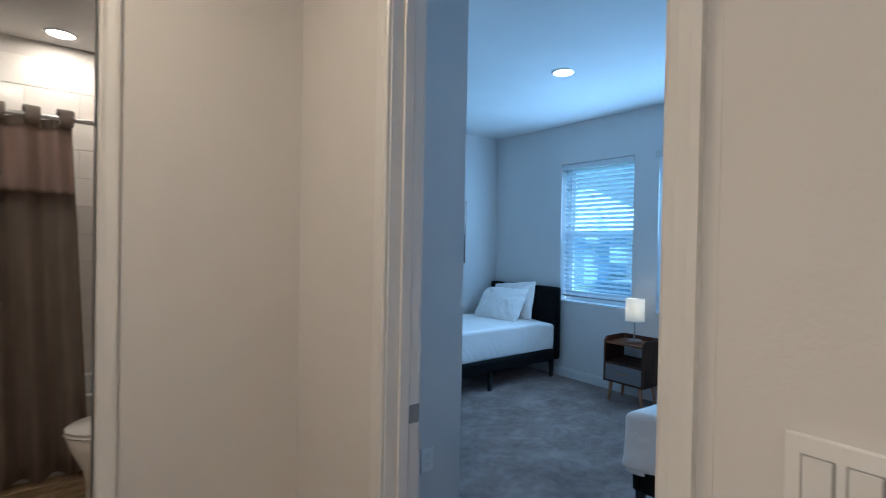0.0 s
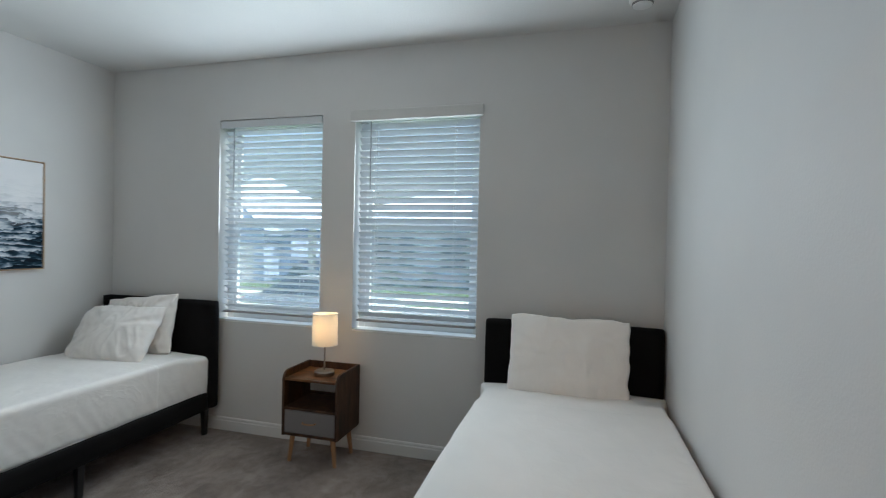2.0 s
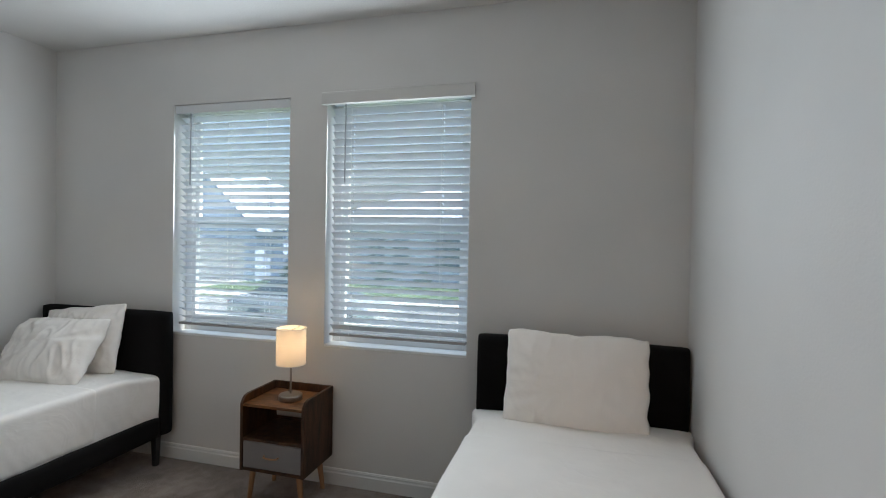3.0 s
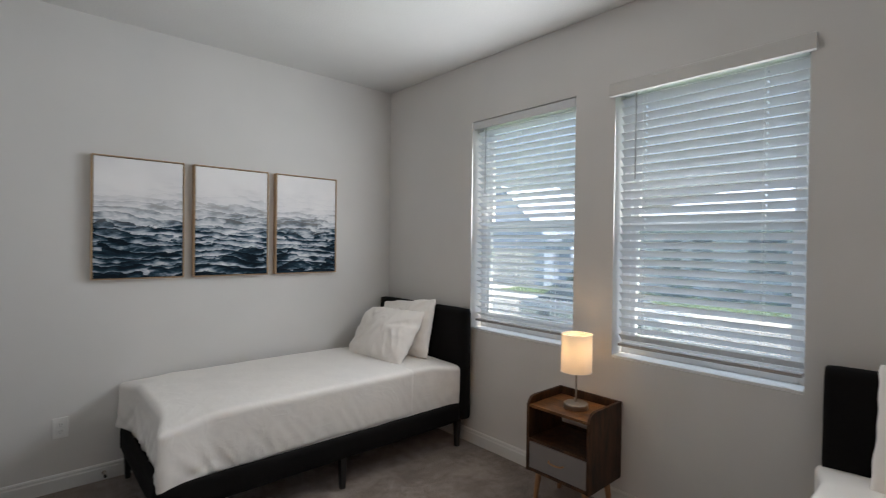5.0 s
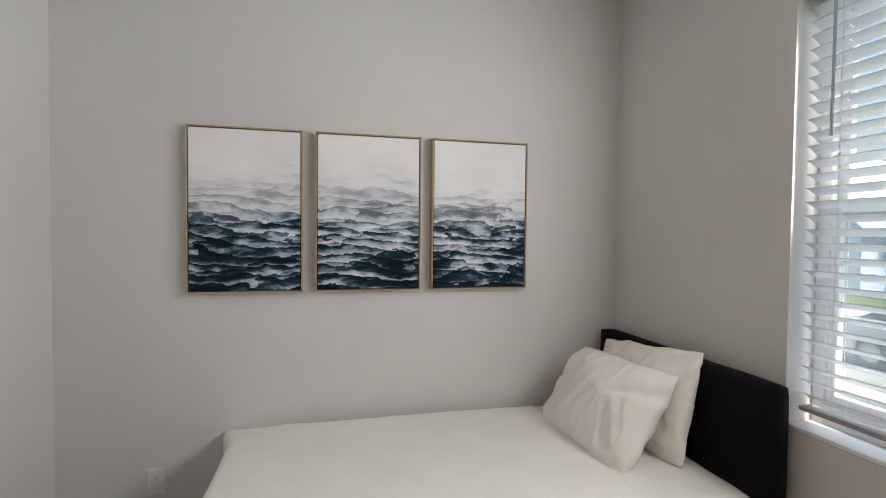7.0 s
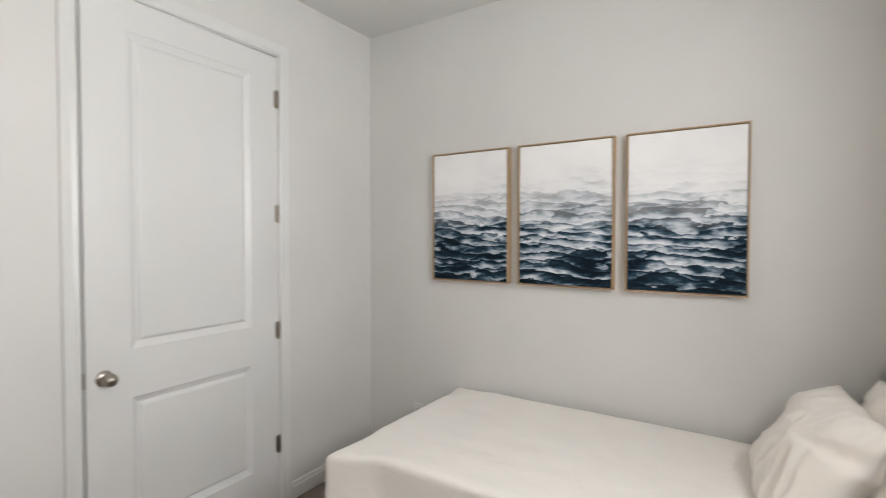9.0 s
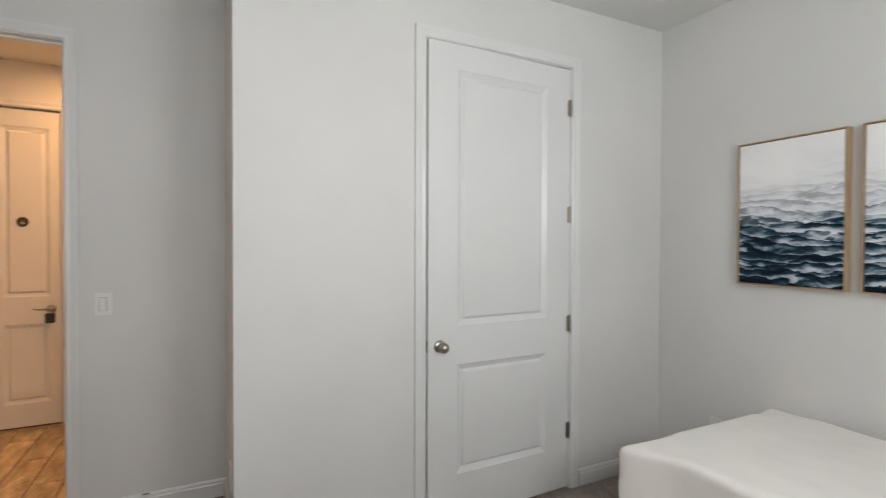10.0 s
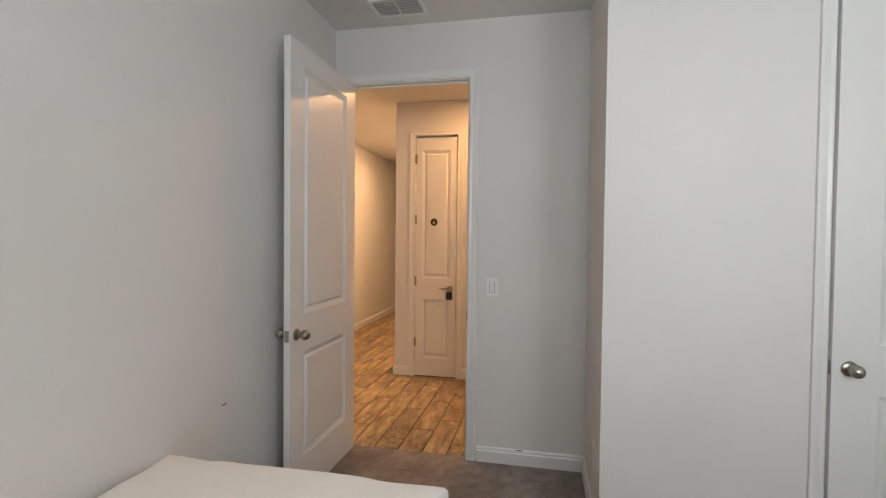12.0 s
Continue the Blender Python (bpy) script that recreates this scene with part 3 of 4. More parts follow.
sg = lathe([(0, 0), (0.037, 0), (0.037, 0.003), (0.036, 0.004), (0, 0.004)], 36, Matrix.Translation((HW / 2 - 0.02, -0.0002, 1.575)) @ pose(0, 0, 0, 90))
sign = part("round_sign", sg, BLACKPLASTIC, hall_door, "small round black notice with a pale padlock sign")
pad = box(HW / 2 - 0.031, HW / 2 - 0.009, -0.0055, -0.0038, 1.556, 1.574, 0.0004, 1)
for i in range(8):
    a0, a1 = math.pi * i / 8, math.pi * (i + 1) / 8
    rod((HW / 2 - 0.02 + 0.007 * math.cos(a0), -0.0047, 1.576 + 0.009 * math.sin(a0)), (HW / 2 - 0.02 + 0.007 * math.cos(a1), -0.0047, 1.576 + 0.009 * math.sin(a1)), 0.0014, seg=6, bm=pad)
part("padlock_mark", pad, mat("gold_print", (0.5, 0.36, 0.14), 0.4), sign, "pale gold padlock pictogram")

# ---- windows and blinds ----


def window(name, y0, y1, z0, z1, label):
    w = tagged(new(name), label, "window", "bedroom windows", "structure")
    fx0, fx1 = WX + 0.115, WX + 0.185
    bm = bmesh.new()
    f = 0.045
    box(fx0, fx1, y0, y0 + f, z0, z1, 0.003, 1, bm)
    box(fx0, fx1, y1 - f, y1, z0, z1, 0.003, 1, bm)
    box(fx0, fx1, y0 + f, y1 - f, z0, z0 + 0.088, 0.003, 1, bm)
    box(fx0, fx1, y0 + f, y1 - f, z1 - f, z1, 0.003, 1, bm)
    part("window_frame", bm, VINYL, w)
    zm = z0 + (z1 - z0) * 0.5
    for k, (za, zb, xo) in enumerate(((z0 + 0.088, zm + 0.02, 0.0), (zm - 0.02, z1 - f, 0.03))):
        s = 0.032
        bm = bmesh.new()
        xa, xb = fx0 + 0.005 + xo, fx0 + 0.033 + xo
        ya, yb = y0 + f, y1 - f
        box(xa, xb, ya, ya + s, za, zb, 0.002, 1, bm)
        box(xa, xb, yb - s, yb, za, zb, 0.002, 1, bm)
        box(xa, xb, ya + s, yb - s, za, za + s + 0.006, 0.002, 1, bm)
        box(xa, xb, ya + s, yb - s, zb - s, zb, 0.002, 1, bm)
        part("sash", bm, VINYL, w)
        pn = part("pane", box((xa + xb) / 2 - 0.002, (xa + xb) / 2 + 0.002, ya + s, yb - s, za + s, zb - s), GLASS, w)
        pn.visible_shadow = False
    part("fly_screen", box(fx1 - 0.012, fx1 - 0.010, y0 + f, y1 - f, z0 + 0.088, zm + 0.01), SCREEN, w, "fine fly screen, coloured as a pale blue veil")
    bm = box(WX + 0.001, WX + 0.114, y0 + 0.001, y1 - 0.001, z0 + 0.001, z0 + 0.016, 0.003, 2)
    part("window_sill", bm, VINYL, w, "white sill board")
    return w


window("window_1", *W1, "white vinyl single-hung window behind blinds")
window("window_2", *W2, "white vinyl single-hung window behind blinds")


def slat_mesh(length, holes):
    """One slightly crowned slat, 50 mm wide, lying along y about its middle, with routed cord holes."""
    bm = bmesh.new()
    us = [-0.025, -0.017, -0.008, 0.008, 0.017, 0.025]
    ys = sorted([-length / 2, length / 2] + [h + s * 0.003 for h in holes for s in (-1, 1)])

    def vert(u, y, low):
        return bm.verts.new((u, y, 0.0025 * (1 - (u / 0.025) ** 2) - (0.0028 if low else 0)))
    top = {(i, k): vert(u, y, False) for i, u in enumerate(us) for k, y in enumerate(ys)}
    bot = {(i, k): vert(u, y, True) for i, u in enumerate(us) for k, y in enumerate(ys)}
    n, m = len(us) - 1, len(ys) - 1
    for i in range(n):
        for k in range(m):
            if i == 2 and k % 2 == 1:
                for a, b in (((2, k), (3, k)), ((2, k + 1), (3, k + 1)), ((2, k), (2, k + 1)), ((3, k), (3, k + 1))):
                    bm.faces.new((top[a], top[b], bot[b], bot[a]))
                continue
            for g in (top, bot):
                bm.faces.new((g[i, k], g[i + 1, k], g[i + 1, k + 1], g[i, k + 1]))
    for k in range(m):
        for i in (0, n):
            bm.faces.new((top[i, k], top[i, k + 1], bot[i, k + 1], bot[i, k]))
    for i in range(n):
        for k in (0, m):
            bm.faces.new((top[i, k], top[i + 1, k], bot[i + 1, k], bot[i, k]))
    me = bpy.data.meshes.new("slat")
    bmesh.ops.recalc_face_normals(bm, faces=bm.faces)
    bm.to_mesh(me)
    bm.free()
    me.materials.append(SLAT)
    return me


PITCH = 0.0475


def blind(y0, y1, z1, xc, cords, over, tilt, label):
    b = tagged(new("venetian_blind"), label, "window blind", "blinds of the bedroom windows")
    ya, yb = y0 + 0.016, y1 - 0.012
    rail = part("headrail", box(xc - 0.025, xc + 0.028, ya, yb, z1 - 0.045, z1 - 0.002, 0.002, 1), SLAT, b)
    if over:
        pts = [(WX - 0.033, z1 - 0.062), (WX - 0.022, z1 - 0.066), (WX - 0.004, z1 - 0.064), (WX - 0.004, z1 + 0.012), (WX - 0.020, z1 + 0.012), (WX - 0.030, z1 + 0.006), (WX - 0.033, z1 - 0.004)]
        va = extrude_poly(pts, "y", y0 - 0.024, y1 + 0.022)
        part("valance", va, VALANCE, b, "moulded white valance standing proud of the wall")
    else:
        va = box(WX + 0.006, WX + 0.014, ya - 0.006, yb + 0.006, z1 - 0.058, z1 - 0.006, 0.002, 1)
        part("valance", va, SLAT, b, "flat white valance inside the opening")
    me = slat_mesh(yb - ya, [(0.5 - f) * (yb - ya) for f in cords])
    z = z1 - 0.085
    rng = random.Random(int(y0 * 100))
    zb = 0.900
    while z > zb + 0.03:
        o = new("slat", me)
        o.parent = b
        o.matrix_basis = pose(xc, (ya + yb) / 2 + rng.uniform(-0.001, 0.001), z, rng.uniform(-0.12, 0.12), tilt + rng.uniform(-1.2, 1.2), 0)
        z -= PITCH
    part("bottom_rail", box(xc - 0.026, xc + 0.026, ya, yb, zb - 0.008, zb + 0.008, 0.003, 2), RAIL, b, "bottom rail painted dark as if backlit")
    for f in cords:
        y = yb - f * (yb - ya)
        bm = bmesh.new()
        for dx in (-0.026, 0.026):
            rod((xc + dx, y + 0.007, zb), (xc + dx, y + 0.007, z1 - 0.045), 0.0011, seg=6, bm=bm)
        part("ladder_cord", bm, CORD, b)
    y = yb - 0.11 * (yb - ya)
    wd = rod((xc - 0.036, y, z1 - 0.05), (xc - 0.038, y, z1 - 0.53), 0.0048, seg=8)
    rod((xc - 0.030, y, z1 - 0.03), (xc - 0.036, y, z1 - 0.052), 0.003, seg=8, bm=wd)
    part("tilt_wand", wd, WAND, b, "grey plastic tilt wand")
    return b


blind(W1[0], W1[1], W1[3], WX + 0.068, (0.14, 0.46, 0.80), False, 27.0, "white two-inch slat blind, lowered, slats half open")
blind(W2[0], W2[1], W2[3], WX + 0.068, (0.16, 0.82), True, 41.0, "white slat blind with proud valance, slats half open")

# ---- beds ----
BLEN = (2.56, 4.555)


def pillow(name, m, w, h, t, seed, label, crumple=1.0):
    bm = bmesh.new()
    nu, nv = 72, 54
    off = Vector((seed * 7.3, seed * 3.1, 0))
    grid = {}
    for s in (1, -1):
        for i in range(nu + 1):
            for j in range(nv + 1):
                u, v = 2 * i / nu - 1, 2 * j / nv - 1
                edge = i in (0, nu) or j in (0, nv)
                if edge and s < 0:
                    grid[(s, i, j)] = grid[(1, i, j)]
                    continue
                pinch_u = 1 - 0.030 * abs(v) ** 6 - 0.035 * (1 - v * v)
                pinch_v = 1 - 0.040 * abs(u) ** 6 - 0.045 * (1 - u * u)
                x, y = u * w / 2 * pinch_u, v * h / 2 * pinch_v
                prof = (max(0.0, 1 - abs(u) ** 2.4) * max(0.0, 1 - abs(v) ** 2.4)) ** 0.62
                z = s * (t / 2 * prof + (0.0 if edge else 0.002))
                ang = math.atan2(v, u)
                creases = max(0.0, noise.noise(Vector((ang * 3.2, s, seed * 3.0)))) * max(0.0, math.hypot(u, v) - 0.35)
                fold = noise.noise(Vector((x * 6, y * 6, s * 2.0)) + off) * 0.030 + (0.5 - abs(noise.noise(Vector((x * 9 + y * 4, y * 8 - x * 4, s)) + off))) * 0.016 - creases * 0.065
                rim = min(1.0, (1 - max(abs(u), abs(v))) * 6)
                wx, wy = x + 0.05 * noise.noise(Vector((x * 5, y * 5, 8.0)) + off), y + 0.05 * noise.noise(Vector((x * 5, y * 5, 3.0)) + off)
                tuck = max(0.0, 0.16 - abs(noise.noise(Vector((wx * 11, wy * 6, s)) + off))) * 0.055
                z += crumple * (fold * (0.35 + 0.65 * prof) + s * tuck * min(1.0, 3 * prof))
                ripple = noise.noise(Vector((x * 12, y * 12, 5.0)) + off) * 0.012 * (1 - rim)
                grid[(s, i, j)] = bm.verts.new((x + ripple, y + ripple, z))
        for i in range(nu):
            for j in range(nv):
                q = [grid[(s, i, j)], grid[(s, i + 1, j)], grid[(s, i + 1, j + 1)], grid[(s, i, j + 1)]]
                bm.faces.new(q if s > 0 else q[::-1])
    p = part(name, bm, PILLOWCASE, None, "", True, 180)
    p.matrix_basis = m
    return tagged(p, label, "pillow", "bed pillows")


def bed(y0, y1, seed, label):
    """Platform bed with its head at +x. y0..y1: the frame's width."""
    b = base("upholstered_bed", pose(0, 0, 0), label, "bed", "twin beds")
    hx0, hx1 = 4.475, 4.56

    def dent(co, nrm):
        return nrm * (noise.noise(co * 6 + Vector((seed, 0, 0))) * 0.003)
    part("headboard", soft_box(hx0, hx1, y0 - 0.018, y1 + 0.005, 0.19, 0.994, 0.018, 0.035, dent), CHARCOAL, b, "charcoal fabric headboard panel", True, 180)
    ya, yb = y0 + 0.0, y1 - 0.0
    for n, (a, c, d, e) in {"side_rail": (BLEN[0], hx0, ya, ya + 0.045), "side_rail.001": (BLEN[0], hx0, yb - 0.045, yb), "foot_rail": (BLEN[0], BLEN[0] + 0.045, ya + 0.045, yb - 0.045)}.items():
        part(n.split(".")[0], soft_box(a, c, d, e, 0.185, 0.315, 0.012, 0.03, dent), CHARCOAL, b, "", True, 180)
    part("platform", box(BLEN[0] + 0.045, hx0, ya + 0.045, yb - 0.045, 0.20, 0.265), CHARCOAL, b)
    for lx, ly in ((BLEN[0] + 0.04, ya + 0.03), (BLEN[0] + 0.04, yb - 0.03), (3.535, ya + 0.035), (3.535, yb - 0.035), (4.47, ya + 0.032), (4.47, yb - 0.032)):
        bm = rod((lx, ly, 0.0), (lx, ly, 0.2), 0.020, 0.029, 4)
        bmesh.ops.rotate(bm, cent=(lx, ly, 0), matrix=Matrix.Rotation(radians(45), 3, "Z"), verts=bm.verts)
        part("leg", bm, BLACKPLASTIC, b, "black tapered leg")
    return b


def mattress(y0, y1, seed, label, top=0.602, foot=2.622):
    x0, x1 = foot, 4.47
    z0, z1 = 0.268, top
    off = Vector((seed * 11.0, seed * 5.0, 0))

    def cloth(co, nrm):
        side = 1 - min(1.0, abs(nrm.z) * 1.5)
        rr, yc, hw = 0.21, (y0 + y1) / 2, (y1 - y0) / 2
        ex = max(0.0, abs(co.x - (x0 + x1) / 2) - ((x1 - x0) / 2 - rr))
        ey = max(0.0, abs(co.y - yc) - (hw - rr))
        turn = Vector((0, 0, 0))
        if ex > 0 and ey > 0:
            k = max(ex, ey) / math.hypot(ex, ey) - 1
            turn = Vector((math.copysign(ex * k, co.x - (x0 + x1) / 2), math.copysign(ey * k, co.y - yc), 0))
        pull = (0.3 - abs(noise.noise(Vector((co.x * 3.0 + co.y * 1.5, co.y * 7.0 - co.x, 7)) + off))) * 0.004
        d = pull + noise.noise(co * 2.3 + off) * 0.0035 + noise.noise(co * 7 + off) * 0.0018
        near_foot = max(0.0, 1 - abs(co.x - x0) / 0.8)
        lowdown = max(0.0, (0.50 - co.z) / 0.25)
        if side > 0:
            run = co.x if abs(nrm.y) > abs(nrm.x) else co.y
            folds = (0.35 - abs(noise.noise(Vector((run * 13 + co.z * 9, co.z * 2.5, 2)) + off))) * 0.034 + noise.noise(Vector((run * 30 + co.z * 14, co.z * 4, 6)) + off) * 0.007 + noise.noise(Vector((run * 9 - co.z * 10, co.z * 5, 4)) + off) * 0.018
            d += side * lowdown * folds * (0.35 + 0.9 * near_foot)
            d -= side * 0.006 * lowdown
        d = max(-0.010, min(d, 0.011))
        sag = 0.034 * (ex * ey) / (rr * rr) * max(0.0, min(1.0, (co.z - z0) / (z1 - z0)))
        return nrm * d + turn - Vector((0, 0, sag))
    b = base("mattress", pose(0, 0, 0), label, "mattress", "mattresses on the beds")
    part("fitted_sheet", soft_box(x0, x1, y0, y1, z0, z1, 0.028, 0.012, cloth), SHEET, b, "", True, 180)

    def flat(co, nrm):
        d = cloth(co, nrm)
        hem = noise.noise(Vector((co.x * 5, co.y * 5, 9)) + off) * 0.012 if co.z < 0.36 else 0.0
        drape = 0.009 * max(0.0, 1 - (co.x - x0) / 0.9) * max(0.0, min(1.0, (0.50 - co.z) / 0.18))
        out = Vector((nrm.x, nrm.y, 0)) * drape
        return d + nrm * 0.002 + out + Vector((0, 0, hem - 0.5 * drape))
    part("flat_sheet", soft_box(x0 - 0.003, 4.10, y0 - 0.003, y1 + 0.003, 0.300, z1 + 0.002, 0.028, 0.012, flat), SHEET, b, "white top sheet tucked under", True, 180)
    return b


bed(3.625, 4.655, 1.0, "charcoal upholstered platform bed along the seascape wall")
mattress(3.688, 4.650, 1.0, "mattress in smooth white sheets on the bed")
bed(0.535, 1.560, 2.0, "charcoal upholstered platform bed against the plain wall")
mattress(0.545, 1.532, 2.0, "mattress in taut white sheets on the bed", 0.617, 2.590)
pillow("pillow", pose(4.395, 4.195, 0.79, 0, -74, 0) @ pose(0, 0, 0, 0, 0, 97), 0.64, 0.46, 0.15, 1.0, "plump white pillow leaning on the dark headboard")
pillow("pillow", pose(4.215, 4.215, 0.755, 0, -54, 4) @ pose(0, 0, 0, 0, 0, 91), 0.66, 0.47, 0.20, 2.0, "rumpled white pillow leaning on another pillow")
pillow("pillow", pose(4.375, 1.055, 0.802, 0, -76, 0) @ pose(0, 0, 0, 0, 0, 89), 0.69, 0.50, 0.12, 3.0, "flat white pillow standing against the dark headboard", 0.45)

# ---- nightstand and lamp ----


def nightstand():
    n = base("nightstand", pose(4.25, 2.655, 0), "walnut nightstand with open shelf, grey drawer and beech legs", "nightstand")
    w, d = 0.40, 0.325
    y0, y1 = -w / 2, w / 2
    for ya in (y0, y1 - 0.016):
        pts = [(0, 0.185), (d, 0.185), (d, 0.605), (0.060, 0.605), (0.030, 0.598), (0.008, 0.575), (0, 0.555)]
        part("side_panel", extrude_poly(pts, "y", ya, ya + 0.016), WALNUT, n)
    i0, i1 = y0 + 0.016, y1 - 0.016
    part("top_board", box(0.004, d, i0, i1, 0.545, 0.560, 0.001, 1), WALNUTTOP, n, "warm walnut top")
    part("back_rim", box(d - 0.014, d, i0, i1, 0.560, 0.605, 0.001, 1), WALNUT, n)
    part("shelf", box(0.004, d, i0, i1, 0.355, 0.370, 0.001, 1), WALNUT, n)
    part("bottom_board", box(0.002, d, i0, i1, 0.187, 0.202, 0.001, 1), WALNUT, n)
    bp = box(d - 0.010, d - 0.002, i0, i1, 0.202, 0.355)
    box(d - 0.010, d - 0.002, i0, i0 + 0.001, 0.37, 0.545, bm=bp)
    box(d - 0.010, d - 0.002, i0, i1, 0.370, 0.388, bm=bp)
    part("back_panel", bp, WALNUT, n)
    dr = part("drawer", box(0.003, d - 0.03, i0 + 0.003, i1 - 0.003, 0.206, 0.351, 0.002, 1), DRAWERCLOTH, n, "grey drawer front")
    hb = bmesh.new()
    pts = [(0.003, -0.045, 0.283), (-0.012, -0.040, 0.281), (-0.016, -0.020, 0.279), (-0.017, 0, 0.2785), (-0.016, 0.020, 0.279), (-0.012, 0.040, 0.281), (0.003, 0.045, 0.283)]
    for a, b in zip(pts, pts[1:]):
        rod(a, b, 0.005, seg=8, bm=hb)
    part("handle", hb, BEECH, dr, "bent beech bow handle", True)
    for sx, sy in ((0, -1), (0, 1), (1, -1), (1, 1)):
        x, y = (0.05, d - 0.06)[sx], sy * (w / 2 - 0.055)
        part("leg", rod((x + (-0.006, 0.014)[sx], y + sy * 0.022, 0.0), (x, y, 0.186), 0.012, 0.018, 14), BEECH, n, "turned splayed beech leg", True)
    return n


nightstand()
LX, LY, LZ = 4.40, 2.633, 0.560
lamp = base("table_lamp", pose(LX, LY, LZ), "small lit table lamp with drum shade and nickel base", "table lamp")
part("lamp_base", lathe([(0, 0), (0.064, 0), (0.066, 0.003), (0.066, 0.026), (0.062, 0.031), (0.012, 0.034), (0, 0.034)], 40), NICKEL, lamp, "round satin nickel base", True, 35)
part("stem", rod((0, 0, 0.03), (0, 0, 0.29), 0.0055, seg=16), NICKEL, lamp, "", True)
part("switch_knob", rod((-0.006, 0, 0.055), (-0.022, 0, 0.055), 0.004, seg=10), NICKEL, lamp)
sh = lathe([(0.083, 0.205), (0.083, 0.411)], 56)
part("shade", sh, SHADE, lamp, "cream cloth drum shade glowing warm", True, 180)
for z in (0.205, 0.411):
    rim = bmesh.new()
    pts = [(0.0838 * math.cos(a * math.pi / 24), 0.0838 * math.sin(a * math.pi / 24), z) for a in range(49)]
    for a, b in zip(pts, pts[1:]):
        rod(a, b, 0.0017, seg=6, bm=rim)
    part("shade_rim", rim, CORD, lamp)
spider = bmesh.new()
for a in (0, 120, 240):
    rod((0, 0, 0.40), (0.082 * math.cos(radians(a)), 0.082 * math.sin(radians(a)), 0.408), 0.0015, seg=6, bm=spider)
part("shade_spider", spider, NICKEL, lamp)
BULB = glow_mat("bulb_glow", (1.0, 0.68, 0.38), 60.0 * LAMP)
part("bulb", lathe([(0, 0.275), (0.012, 0.28), (0.016, 0.30), (0.028, 0.325), (0.028, 0.345), (0.016, 0.362), (0, 0.366)], 20), BULB, lamp, "warm glowing bulb", True)

# ---- seascapes ----


def canvas(x0, x1):
    c = base("framed_canvas", pose((x0 + x1) / 2, NY, 1.595), "seascape canvas of dark misty waves in oak frame", "picture", "three seascape canvases in a row")
    w, h = (x1 - x0) / 2, 0.376
    fr = 0.0065
    for n, (a, b, d, e) in (("frame_side", (-w, -w + fr, -h, h)), ("frame_side", (w - fr, w, -h, h)), ("frame_rail", (-w + fr, w - fr, -h, -h + fr)), ("frame_rail", (-w + fr, w - fr, h - fr, h))):
        part(n, box(a, b, -0.050, -0.001, d, e, 0.0008, 1), FRAMEWOOD, c, "thin pale oak frame")
    g = fr + 0.004
    part("backing", box(-w + fr, w - fr, -0.010, -0.002, -h + fr, h - fr), BLACKPLASTIC, c, "black gap round the print")
    part("print", box(-w + g, w - g, -0.046, -0.0105, -h + g, h - g, 0.0015, 1), OCEAN, c, "printed misty sea")
    return c


canvas(2.416, 2.915)
canvas(2.972, 3.476)
canvas(3.532, 4.036)

# ---- small fittings ----


def plate(name, m, w, h, label, cat, inner):
    p = base(name, m, label, cat)
    part("cover_plate", box(-w / 2, w / 2, -0.0075, 0, -h / 2, h / 2, 0.003, 2), PLASTIC, p)
    inner(p)
    return p


# grey that paints the shadow line round rockers and the dark of socket slots
SHADOWGAP = mat("shadow_gap_grey", (0.30, 0.30, 0.30), 0.5)


def rocker(p, x=0.0):
    part("rocker_shadow", box(x - 0.018, x + 0.018, -0.0080, -0.005, -0.035, 0.035, 0.0005, 1), SHADOWGAP, p)
    part("rocker", extrude_poly([(-0.0130, 0.033), (-0.006, 0.033), (-0.006, -0.033), (-0.0090, -0.033)], "x", x - 0.0148, x + 0.0148), PLASTIC, p)


def sockets(p):
    for z in (0.02, -0.02):
        part("socket", box(-0.016, 0.016, -0.0090, -0.005, z - 0.014, z + 0.014, 0.0015, 2), PLASTIC, p)
        sl = box(-0.0075, -0.0055, -0.0093, -0.0080, z - 0.002, z + 0.007)
        box(0.0055, 0.0075, -0.0093, -0.0080, z - 0.002, z + 0.006, bm=sl)
        box(-0.002, 0.002, -0.0093, -0.0080, z - 0.010, z - 0.006, bm=sl)
        part("slots", sl, SHADOWGAP, p)


plate("light_switch", pose(DX, 1.575, 1.115, 0, 0, 90), 0.075, 0.12, "white rocker light switch on the wall", "light switch", rocker)
plate("wall_outlet", pose(2.279, NY, 0.365, 0, 0, 0), 0.075, 0.12, "white double wall outlet below the seascapes", "wall outlet", sockets)
plate("wall_outlet", pose(1.66, CY, 0.36, 0, 0, 0), 0.075, 0.12, "white double wall outlet on the closet side", "wall outlet", sockets)
plate("light_switch", pose(HX, 0.362, 1.16, 0, 0, -90), 0.118, 0.118, "white two-gang rocker switch in the hall", "light switch", lambda p: (rocker(p, -0.023), rocker(p, 0.023)))

ds = base("door_stop", pose(2.487, NY - 0.014, 0.045), "small spring door stop on the baseboard", "door stop")
bm = lathe([(0, 0), (0.012, 0), (0.012, 0.004), (0.006, 0.006), (0, 0.006)], 16, pose(0, 0, 0, 90))
for i in range(60):
    a0, a1 = i * 0.8, (i + 1) * 0.8
    r0, r1 = 0.0065, 0.0065
    rod((r0 * math.cos(a0), -0.006 - i * 0.0009, r0 * math.sin(a0)), (r1 * math.cos(a1), -0.006 - (i + 1) * 0.0009, r1 * math.sin(a1)), 0.0013, seg=5, bm=bm)
part("spring", bm, NICKEL, ds)
part("tip", rod((0, -0.060, 0), (0, -0.072, 0), 0.009, 0.008, 12), RUBBER, ds)


